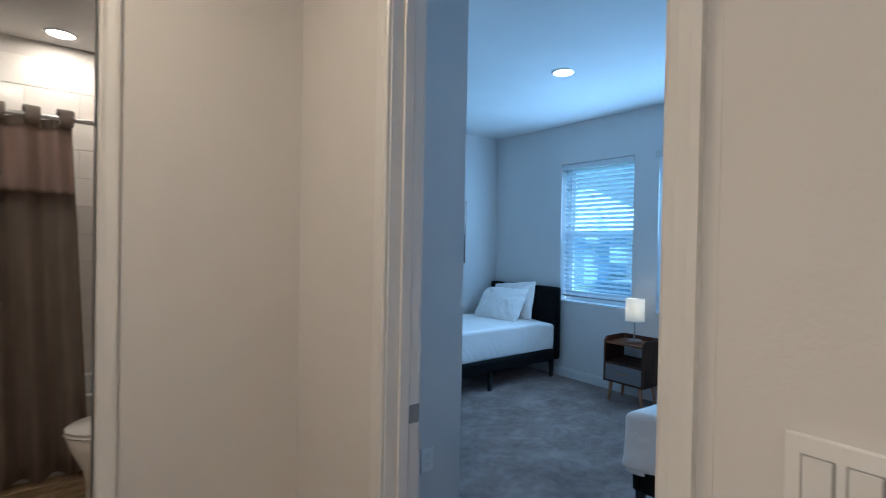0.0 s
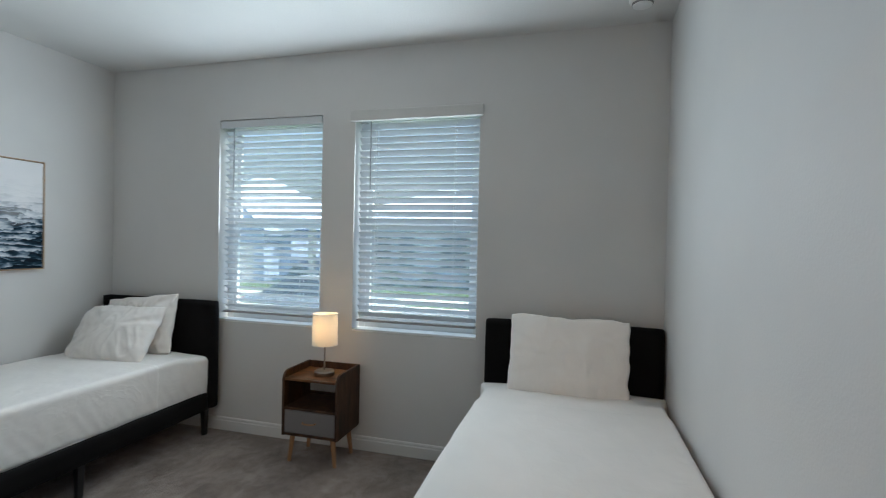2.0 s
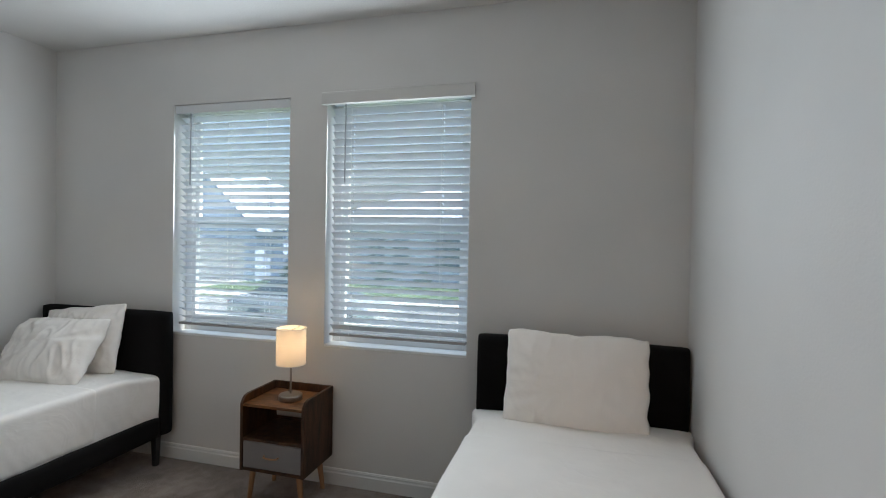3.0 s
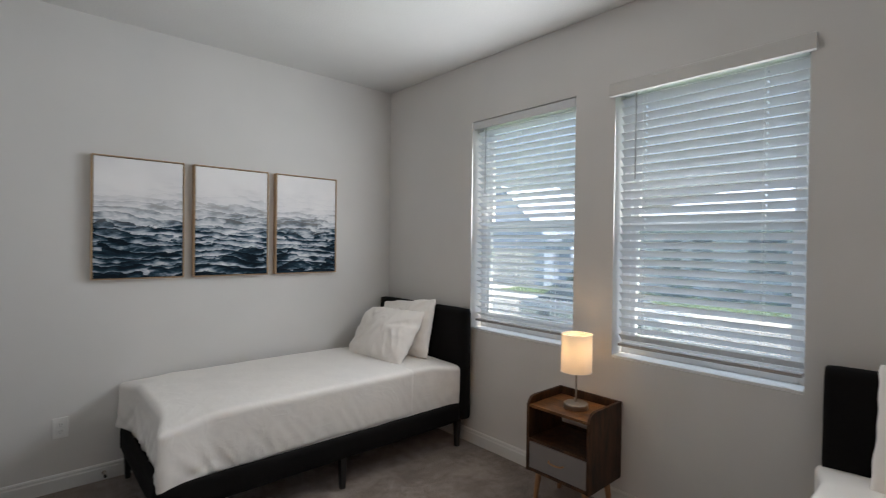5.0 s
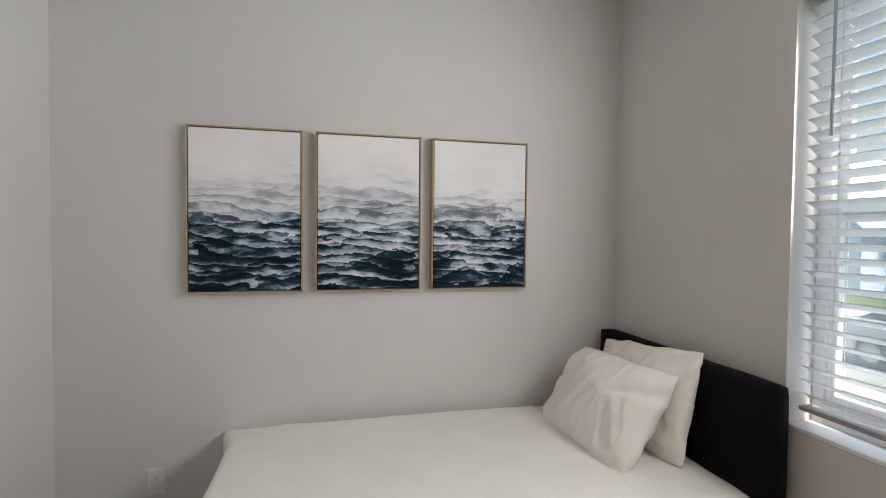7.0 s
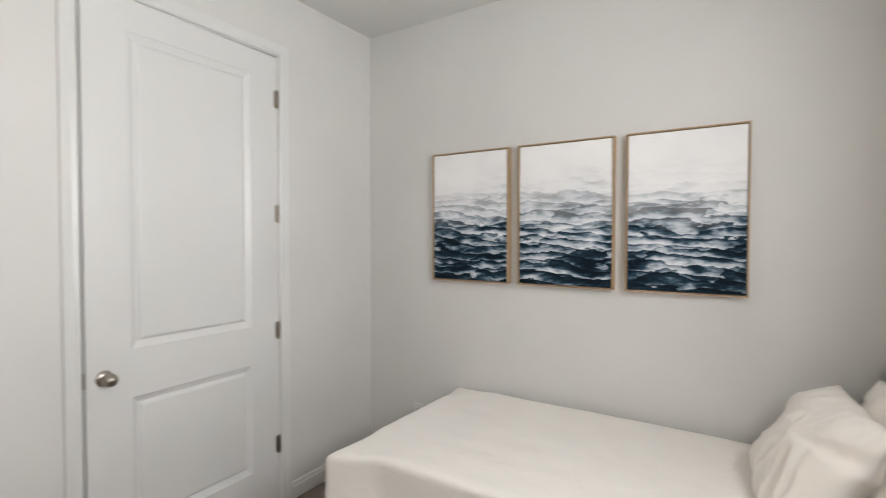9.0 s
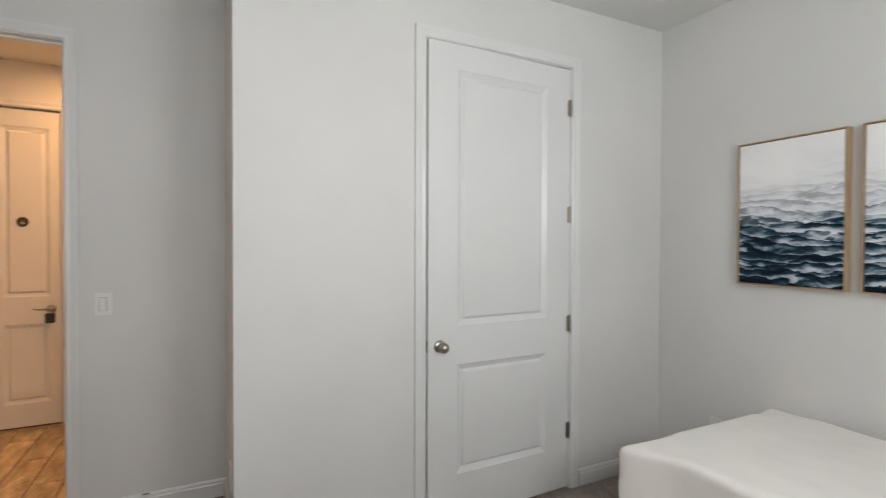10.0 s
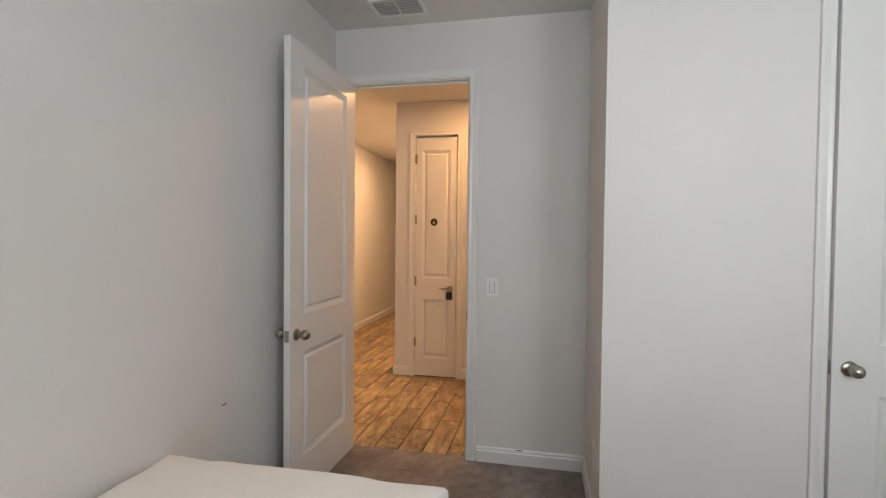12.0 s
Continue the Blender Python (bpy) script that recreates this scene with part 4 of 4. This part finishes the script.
def downlight(x, y, glow, label):
    d = base("recessed_light", pose(x, y, TOP), label, "ceiling light")
    part("trim_ring", lathe([(0.070, -0.002), (0.072, -0.010), (0.088, -0.007), (0.093, -0.001), (0.093, 0.0)], 44), PLASTIC, d, "white trim ring", True, 35)
    part("lens", lathe([(0, -0.0075), (0.068, -0.0075), (0.071, -0.003), (0.071, 0)], 40), glow, d, "glowing lens")
    return d


downlight(3.24, 2.60, ROOMGLOW, "lit recessed disc light in the bedroom ceiling")
downlight(-0.06, 1.42, WARMGLOW, "lit warm recessed light in the hall ceiling")
# added out of view behind the door leaf, to brighten hall and corridor
downlight(-0.9, -0.30, CORRGLOW, "unseen warm light added where hall and corridor meet")
downlight(-2.7, 0.12, CORRGLOW, "lit warm recessed light in the corridor ceiling")
downlight(0.174, 4.32, BATHGLOW, "lit recessed light over the bathtub")
downlight(-0.2, 2.95, BATHGLOW, "lit recessed light in the bathroom ceiling")

sm = base("smoke_detector", pose(4.30, 0.71, TOP), "white round smoke detector on the ceiling", "smoke detector")
part("body", lathe([(0.0, -0.042), (0.035, -0.042), (0.050, -0.036), (0.056, -0.022), (0.064, -0.018), (0.068, -0.010), (0.068, 0)], 40), PLASTIC, sm, "", True, 30)
part("sensor_ring", lathe([(0.051, -0.0335), (0.0545, -0.030), (0.0558, -0.0245)], 40), mat("grey_slot", (0.25, 0.25, 0.25), 0.6), sm)

vent = base("ceiling_vent", pose(1.33, 1.02, TOP), "white louvred supply vent in the ceiling", "air vent")
vb = bmesh.new()
for a, b, c, d in ((-0.11, 0.11, -0.16, -0.135), (-0.11, 0.11, 0.135, 0.16), (-0.11, -0.085, -0.135, 0.135), (0.085, 0.11, -0.135, 0.135)):
    box(a, b, c, d, -0.010, 0.0, 0.002, 1, vb)
part("frame", vb, PLASTIC, vent)
part("backing", box(-0.085, 0.085, -0.135, 0.135, -0.0015, -0.0002), mat("duct_grey", (0.72, 0.72, 0.72), 0.8), vent)
for i in range(9):
    x = -0.075 + i * 0.01875
    s = part("slat", box(-0.011, 0.011, -0.134, 0.134, -0.0008, 0.0008), PLASTIC, vent)
    s.matrix_basis = pose(x, 0, -0.0075, 0, 35, 0)
part("divider", box(-0.085, 0.085, -0.004, 0.004, -0.013, -0.001), PLASTIC, vent)

# scuffs left on wall and baseboard
SCUFF = mat("scuff", (0.10, 0.09, 0.085), 0.8)
tagged(part("wall_scuff", box(2.215, 2.25, SY, SY + 0.0008, 0.672, 0.677), SCUFF), "small dark scuff on the pale wall", "scuff")
tagged(part("baseboard_scuff", box(DX + 0.0065, DX + 0.0105, 1.74, 1.775, 0.0905, 0.0965), SCUFF), "small dark scuff on the white baseboard", "scuff")

# ---- bathroom ----
tub = base("bathtub", pose(0, 0, 0), "white built-in bathtub behind the shower curtain", "bathtub")
tb = bmesh.new()
box(-1.1, HX, 3.92, 3.98, -0.01, 0.46, 0.012, 2, tb)
box(-1.1, HX, 4.50, 4.58, 0.2, 0.46, 0.012, 2, tb)
box(-1.1, HX, 3.98, 4.50, -0.01, 0.08, 0.004, 1, tb)
part("tub", tb, PORCELAIN, tub)
rod_ = base("curtain_rod", pose(0, 3.80, 2.135), "dark metal shower curtain rod", "curtain rod")
part("bar", rod((-1.1, 0, 0), (HX, 0, 0), 0.013, seg=16), STEEL, rod_, "", True)


def curtain_sheet(z0, z1, x0, x1, y, material, name, parent, label, seed):
    bm = bmesh.new()
    nx, nz = 150, 14
    rows = []
    for k in range(nz + 1):
        z = z0 + (z1 - z0) * k / nz
        row = []
        for i in range(nx + 1):
            u = i / nx
            drift = 0.10 * (2.1 - z) / 2.0 * u
            x = x0 + (x1 - x0) * u + drift
            a = 0.030 + 0.030 * (2.1 - z) / 2.0
            f = math.sin(u * 66 + 0.9 * math.sin(u * 11)) * a + noise.noise(Vector((u * 12, z * 0.8, seed))) * 0.03
            row.append(bm.verts.new((x, y + f, z)))
        rows.append(row)
    for a, b in zip(rows, rows[1:]):
        for i in range(nx):
            bm.faces.new((a[i], a[i + 1], b[i + 1], b[i]))
    bmesh.ops.solidify(bm, geom=bm.faces, thickness=0.002)
    return part(name, bm, material, parent, label, True, 180)


cur = base("shower_curtain", pose(0, 0, 0), "grey hookless shower curtain with a pale upper band", "shower curtain")
curtain_sheet(0.05, 1.70, -1.05, 0.235, 3.80, CURTAIN, "panel", cur, "", 1.0)
curtain_sheet(1.70, 2.07, -1.05, 0.235, 3.80, CURTAINTOP, "sheer_band", cur, "pale mesh upper band", 1.0)
curtain_sheet(2.07, 2.12, -1.05, 0.235, 3.80, CURTAIN, "header", cur, "grey header band", 1.0)
for i in range(9):
    x = -1.0 + i * 0.1505
    part("ring", lathe([(0.034, -0.035), (0.050, -0.035), (0.050, 0.035), (0.034, 0.035), (0.034, -0.035)], 20, Matrix.Translation((x, 3.80, 2.140)) @ pose(0, 0, 0, 0, 90, 12)), CURTAIN, cur, "grey fabric ring loop", True, 40)

toilet = base("toilet", pose(0.455, 3.42, 0), "white toilet standing beside the tub", "toilet")
bowl = bmesh.new()
lathe([(0.0, 0.0), (0.12, 0.0), (0.115, 0.10), (0.13, 0.20), (0.175, 0.32), (0.19, 0.385), (0.185, 0.395), (0.0, 0.395)], 36, Matrix.Diagonal((1.25, 0.95, 1, 1)), bowl)
part("bowl", bowl, PORCELAIN, toilet, "", True, 50)
part("seat", lathe([(0.0, 0.396), (0.19, 0.396), (0.196, 0.404), (0.19, 0.414), (0.0, 0.416)], 36, Matrix.Diagonal((1.25, 0.97, 1, 1))), PORCELAIN, toilet, "", True, 50)
part("lid", lathe([(0.0, 0.417), (0.188, 0.417), (0.194, 0.427), (0.18, 0.437), (0.0, 0.441)], 36, Matrix.Diagonal((1.25, 0.97, 1, 1))), PORCELAIN, toilet, "", True, 50)
part("tank", box(0.28, 0.48, -0.22, 0.22, 0.36, 0.74, 0.02, 3), PORCELAIN, toilet, "", True)
part("tank_lid", box(0.27, 0.49, -0.23, 0.23, 0.74, 0.775, 0.01, 3), PORCELAIN, toilet, "", True)
part("flush_lever", rod((0.272, -0.15, 0.68), (0.268, -0.08, 0.675), 0.006, seg=8), STEEL, toilet)
part("pedestal", box(-0.05, 0.38, -0.10, 0.10, 0, 0.36, 0.03, 3), PORCELAIN, toilet, "", True)

# ---- outdoors ----
ROADZ = -1.22


def lay(x):
    """The height of the ground: it falls from the house to the street and lies level beyond."""
    if x < 5:
        return -0.30
    if x < 11:
        u = (x - 5) / 6
        return -0.30 + (ROADZ + 0.14 + 0.30) * u * u * (3 - 2 * u)
    return ROADZ + 0.14


def grass_mat():
    m = mat("lawn_grass", (0.07, 0.12, 0.03), 0.9)
    v = place_coords(m)
    f = math_node(m, "ADD", math_node(m, "MULTIPLY", noise_tex(m, v, 0.5, 4), 0.6), math_node(m, "MULTIPLY", noise_tex(m, v, 40, 3), 0.4))
    link(m, ramp(m, f, (0.35, (0.055, 0.095, 0.022)), (0.65, (0.12, 0.185, 0.05))), bsdf(m).inputs["Base Color"])
    bump(m, noise_tex(m, v, 90, 3), 0.9, 0.04)
    return m


LAWN = grass_mat()
CONCRETE = painted("pale_concrete", (0.52, 0.51, 0.49), 0.85, 60, 0.002, 0.5)
ASPHALT = painted("worn_asphalt", (0.20, 0.203, 0.21), 0.9, 120, 0.004, 0.6)
# the blue in stucco and shingles stands in for haze over the houses
STUCCO_A = painted("haze_blue_stucco", (0.42, 0.50, 0.68), 0.9, 60, 0.004, 0.5)
STUCCO_B = painted("haze_pale_stucco", (0.54, 0.59, 0.70), 0.9, 60, 0.004, 0.5)
SHINGLE = painted("haze_blue_shingles", (0.27, 0.32, 0.44), 0.9, 14, 0.01, 0.6)
DARKGLASS = mat("dark_window_glass", (0.05, 0.06, 0.075), 0.06)
CARPAINT = mat("silver_car_paint", (0.52, 0.54, 0.56), 0.25, 0.5)
LAMPRED = mat("tail_lamp_red", (0.4, 0.02, 0.02), 0.2)
LEAF = painted("shrub_leaf", (0.05, 0.09, 0.025), 0.7, 30)
BARK = painted("palm_bark", (0.16, 0.12, 0.085), 0.9, 30, 0.01, 0.6)

ROAD0, ROAD1 = 11.6, 18.8
gb = bmesh.new()
cols = [-600, -60, -10, 4.7, 5, 6, 7, 8, 9, 10, 11, ROAD0, ROAD1, 22, 40, 120, 900]
prev = None
for x in cols:
    z = lay(x)
    row = [gb.verts.new((x, y, z - (1.0 if -10 <= x < 4.5 else 0.0))) for y in (-900, -60, -10, 20, 60, 900)]
    if prev:
        for i in range(5):
            gb.faces.new((prev[i], prev[i + 1], row[i + 1], row[i]))
    prev = row
structure("ground", gb, LAWN, "wide green lawn falling to the street", "ground")
structure("road", box(ROAD0, ROAD1, -120, 120, ROADZ - 0.1, ROADZ + 0.145), ASPHALT, "worn pale asphalt street", "road")
kb = bmesh.new()
box(ROAD0 - 0.18, ROAD0 + 0.25, -120, 120, ROADZ - 0.1, ROADZ + 0.19, 0.03, 2, kb)
structure("kerb_near", kb, CONCRETE, "pale concrete kerb of the street", "kerb")
structure("kerb_far", box(ROAD1 - 0.25, ROAD1 + 0.18, -120, 120, ROADZ - 0.1, ROADZ + 0.19, 0.03, 2), CONCRETE, "pale concrete kerb of the street", "kerb")
structure("pavement_far", box(20.0, 21.5, -120, 120, ROADZ - 0.1, ROADZ + 0.17), CONCRETE, "pale concrete pavement across the street", "pavement")
structure("driveway_far", box(ROAD1 + 0.18, 27.0, 19.5, 25.0, ROADZ - 0.1, ROADZ + 0.18), CONCRETE, "pale concrete driveway across the street", "driveway")
structure("driveway_far_2", box(ROAD1 + 0.18, 28.0, -7.5, -2.0, ROADZ - 0.1, ROADZ + 0.18), CONCRETE, "pale concrete driveway across the street", "driveway")


def house(x0, x1, y0, y1, wall_h, rise, stucco, gable, label, openings):
    """A one-storey house that faces -x. openings: (y, width, z0, z1, kind)."""
    h = base("house", pose(0, 0, ROADZ + 0.14), label, "house", "houses across the street")
    part("wall", box(x0, x1, y0, y1, 0, wall_h), stucco, h)
    e = 0.5
    rb = bmesh.new()
    a = [rb.verts.new(p) for p in ((x0 - e, y0 - e, wall_h), (x1 + e, y0 - e, wall_h), (x1 + e, y1 + e, wall_h), (x0 - e, y1 + e, wall_h))]
    inset = min(x1 - x0, y1 - y0) / 2 + e
    xm = (x0 + x1) / 2
    b = [rb.verts.new((xm, y0 - e + inset, wall_h + rise)), rb.verts.new((xm, y1 + e - inset, wall_h + rise))]
    rb.faces.new((a[0], a[1], b[0]))
    rb.faces.new((a[1], a[2], b[1], b[0]))
    rb.faces.new((a[2], a[3], b[1]))
    rb.faces.new((a[3], a[0], b[0], b[1]))
    rb.faces.new(a[::-1])
    part("roof", rb, SHINGLE, h, "shingle hip roof tinted haze blue")
    part("fascia", box(x0 - e, x0 - e + 0.03, y0 - e, y1 + e, wall_h - 0.16, wall_h + 0.02), TRIM, h, "white fascia board")
    if gable:
        ga, gbb = gable
        part("gable_wall", extrude_poly([(ga, 0), (gbb, 0), (gbb, wall_h), ((ga + gbb) / 2, wall_h + rise * 0.72), (ga, wall_h)], "x", x0 - 1.6, x0 + 0.1), stucco, h)
        gr = bmesh.new()
        mid, hh = (ga + gbb) / 2, wall_h + rise * 0.72
        for s in (-1, 1):
            edge = (ga if s < 0 else gbb) + s * e
            ze = wall_h - e * rise * 0.72 / ((gbb - ga) / 2)
            extrude_poly([(mid, hh), (mid, hh + 0.14), (edge, ze + 0.14), (edge, ze)], "x", x0 - 2.0, x0 + 3.5, gr)
        part("gable_roof", gr, SHINGLE, h, "shingle gable roof tinted haze blue")
    for y, w, z0, z1, kind in openings:
        xf = x0 - 1.6 if gable and gable[0] < y < gable[1] else x0
        if kind == "garage":
            g = part("garage_door", box(xf - 0.03, xf + 0.02, y - w / 2, y + w / 2, z0, z1, 0.005, 1), TRIM, h, "white panelled garage door")
            for i in range(4):
                for j in range(4):
                    zz, yy = z0 + (z1 - z0) * i / 4, y - w / 2 + w * j / 4
                    part("panel", box(xf - 0.05, xf - 0.03, yy + 0.12, yy + w / 4 - 0.12, zz + 0.1, zz + (z1 - z0) / 4 - 0.1, 0.01, 1), TRIM, g)
        elif kind == "door":
            part("front_door", box(xf - 0.04, xf + 0.02, y - w / 2, y + w / 2, z0, z1, 0.01, 1), DARKMETAL, h, "dark front door")
        else:
            wn_ = part("window", box(xf - 0.05, xf + 0.02, y - w / 2 - 0.1, y + w / 2 + 0.1, z0 - 0.1, z1 + 0.1, 0.01, 1), TRIM, h, "white trimmed window")
            for s in (-1, 1):
                for zz in (0, 1):
                    za, zb = (z0, (z0 + z1) / 2 - 0.02) if zz == 0 else ((z0 + z1) / 2 + 0.02, z1)
                    ya, yb = (y - w / 2, y - 0.025) if s < 0 else (y + 0.025, y + w / 2)
                    part("pane", box(xf - 0.06, xf - 0.05, ya, yb, za, zb), DARKGLASS, wn_)
    return h


house(28, 40, 18.2, 31.0, 3.2, 4.2, STUCCO_A, (19.0, 25.5), "one-storey house with a gabled garage, tinted haze blue", [(22.2, 4.9, 0.02, 2.3, "garage"), (28.0, 1.4, 0.9, 2.4, "window")])
ha = house(28, 40, 3.0, 16.2, 3.5, 2.7, STUCCO_B, None, "pale one-storey house with a hip roof, tinted haze blue", [(14.6, 1.0, 0.1, 2.3, "door"), (12.0, 0.95, 1.1, 3.0, "window"), (10.5, 0.95, 1.1, 3.0, "window"), (7.7, 1.5, 1.1, 3.0, "window"), (5.0, 1.5, 1.1, 3.0, "window")])
for cy in (16.0, 13.4):
    part("porch_column", box(26.6, 26.95, cy - 0.17, cy + 0.17, 0, 3.35, 0.02, 1), TRIM, ha, "white square porch column")
part("porch_roof", box(26.3, 28.1, 13.0, 16.4, 3.35, 3.55, 0.02, 1), TRIM, ha, "white porch roof edge")
house(28, 40, -16.0, 0.5, 3.3, 2.9, STUCCO_A, None, "one-storey house with a hip roof, tinted haze blue", [(-4.75, 4.9, 0.02, 2.3, "garage"), (-10.0, 1.5, 0.9, 2.4, "window")])


def car(m, label):
    c = base("sedan", m, label, "car")
    prof = [(-2.3, 0.32), (-2.28, 0.75), (-2.1, 0.93), (-1.55, 0.98), (1.05, 0.97), (1.95, 0.82), (2.27, 0.66), (2.3, 0.34), (1.9, 0.2), (-2.0, 0.2)]
    body = extrude_poly(prof, "y", -0.88, 0.88)
    bmesh.ops.bevel(body, geom=list(body.edges), offset=0.09, segments=3, profile=0.5, affect="EDGES")
    part("body", body, CARPAINT, c, "silver painted body", True, 50)
    cab = bmesh.new()
    lo = [(-1.75, 0.95), (1.15, 0.95)]
    q = [cab.verts.new(p) for p in ((-1.75, -0.80, 0.95), (1.15, -0.80, 0.95), (1.15, 0.80, 0.95), (-1.75, 0.80, 0.95), (-0.95, -0.62, 1.42), (0.25, -0.62, 1.42), (0.25, 0.62, 1.42), (-0.95, 0.62, 1.42))]
    for f in ((0, 1, 5, 4), (1, 2, 6, 5), (2, 3, 7, 6), (3, 0, 4, 7), (4, 5, 6, 7), (3, 2, 1, 0)):
        cab.faces.new([q[i] for i in f])
    bmesh.ops.bevel(cab, geom=list(cab.edges), offset=0.06, segments=3, profile=0.5, affect="EDGES")
    part("windows", cab, DARKGLASS, c, "dark blue tinted glass", True, 50)
    part("roof_panel", box(-0.98, 0.28, -0.60, 0.60, 1.405, 1.44, 0.015, 2), CARPAINT, c, "", True)
    for s in (-1, 1):
        part("door_handle", box(-0.55, -0.38, s * 0.88 - 0.012, s * 0.88 + 0.012, 0.80, 0.83, 0.008, 2), CARPAINT, c)
        part("mirror", box(0.78, 0.95, s * 0.92 - 0.09, s * 0.92 + 0.09, 0.95, 1.07, 0.03, 3), CARPAINT, c, "", True)
        part("headlight", box(2.05, 2.27, s * 0.62 - 0.16, s * 0.62 + 0.16, 0.62, 0.74, 0.03, 2), PLASTIC, c)
        part("tail_light", box(-2.31, -2.15, s * 0.62 - 0.17, s * 0.62 + 0.17, 0.70, 0.84, 0.03, 2), LAMPRED, c, "red tail lamp")
        for x in (-1.35, 1.4):
            w = part("wheel", lathe([(0.19, -0.10), (0.30, -0.11), (0.325, -0.08), (0.325, 0.08), (0.30, 0.11), (0.19, 0.10)], 32, Matrix.Translation((x, s * 0.80, 0.325)) @ pose(0, 0, 0, 90)), RUBBER, c, "black tyre", True, 40)
            part("rim", lathe([(0, -0.095), (0.06, -0.10), (0.18, -0.085), (0.195, -0.10), (0.195, 0.10), (0.18, 0.085), (0.06, 0.10), (0, 0.095)], 24, Matrix.Translation((x, s * 0.80, 0.325)) @ pose(0, 0, 0, 90)), STEEL, w, "alloy rim", True, 40)
    return c


car(pose(14.3, 8.15, ROADZ + 0.145, 0, 0, -90), "silver sedan parked along the street kerb")


def shrub(x, y, r, seed, label):
    """A clipped bush of many small leaves on short stems."""
    rng = random.Random(seed)
    s = base("shrub", pose(x, y, lay(x)), label, "shrub", "shrubs before the houses")
    st = bmesh.new()
    for i in range(7):
        a, t = rng.uniform(0, 6.28), rng.uniform(0.1, 0.5)
        rod((0, 0, 0), (r * t * math.cos(a), r * t * math.sin(a), r * 0.9), 0.02, 0.008, 6, st)
    part("stems", st, BARK, s)
    vs, fs = [], []
    for i in range(500):
        d = Vector((rng.gauss(0, 1), rng.gauss(0, 1), rng.gauss(0, 1))).normalized() * r * rng.uniform(0.55, 1.05)
        c = Vector((d.x, d.y, r * 0.85 + d.z * 0.8))
        u = Vector((rng.gauss(0, 1), rng.gauss(0, 1), rng.gauss(0, 1))).normalized() * 0.09
        v = u.cross(Vector((rng.gauss(0, 1), rng.gauss(0, 1), 1))).normalized() * 0.045
        k = len(vs)
        vs += [c - u, c + v, c + u, c - v]
        fs.append((k, k + 1, k + 2, k + 3))
    me = bpy.data.meshes.new("leaves")
    me.from_pydata([tuple(v) for v in vs], [], fs)
    me.materials.append(LEAF)
    o = new("leaves", me)
    o.parent = s
    o["kind"] = "stuff"
    return s


for i, (x, y, r) in enumerate(((27.2, 6.2, 0.6), (27.2, 8.9, 0.55), (27.2, 11.2, 0.6), (27.2, 17.2, 0.6))):
    shrub(x, y, r, 40 + i, "low green shrub before a house wall")

PALEGROUT = painted("pale_grout", (0.62, 0.59, 0.55), 0.9, 300)
# ---- pieces: bathroom wall tiles and wood-look floor planks ----
bt = structure("wall_bathroom_tiled", box(-1.1, HX, 4.58, NY, -0.1, TOP), PALEGROUT, "bathroom end wall faced with pale glazed tiles", "wall")
TM = bpy.data.meshes.new("tile")
tbm = box(-0.149, 0.149, -0.006, 0, -0.099, 0.099, 0.0015, 1)
tbm.to_mesh(TM)
tbm.free()
TM.materials.append(WALLTILE)
for k in range(12):
    z = 0.56 + k * 0.202
    for i in range(7):
        x = -0.93 + i * 0.302 + (0.151 if k % 2 else 0)
        if x + 0.15 > HX or z + 0.1 > TOP + 0.02:
            continue
        o = new("tile", TM)
        o.parent = bt
        o.location = (x, 4.58, z)

fl = tagged(new("floor_hall"), "warm brown wood-look plank tile floor", "floor", "", "structure")
PL, PW, GAP = 0.607, 0.168, 0.007
PM = bpy.data.meshes.new("plank")
pbm = box(-PL / 2 + GAP / 2, PL / 2 - GAP / 2, -PW / 2 + GAP / 2, PW / 2 - GAP / 2, -0.012, -0.003, 0.0012, 1)
pbm.to_mesh(PM)
pbm.free()
PM.materials.append(TILEWOOD)
rng = random.Random(5)
row = 0
y = -0.90 + PW / 2
while y < 3.90:
    x = 1.045 - PL * (0.5 + (0.33 * row) % 1.0 - 0.5)
    lo = -6.2 if y < 0.30 else (-0.66 if y < BY else -1.09)
    x += PL / 2
    while x + PL / 2 > lo + 0.03:
        x0, x1 = max(x - PL / 2, lo), min(x + PL / 2, 1.045)
        if x1 - x0 > 0.03:
            o = new("plank", PM)
            o.parent = fl
            o.matrix_basis = pose((x0 + x1) / 2, y, rng.uniform(-0.0004, 0.0004)) @ Matrix.Diagonal(((x1 - x0) / PL, 1, 1, 1))
        x -= PL
    y += PW
    row += 1
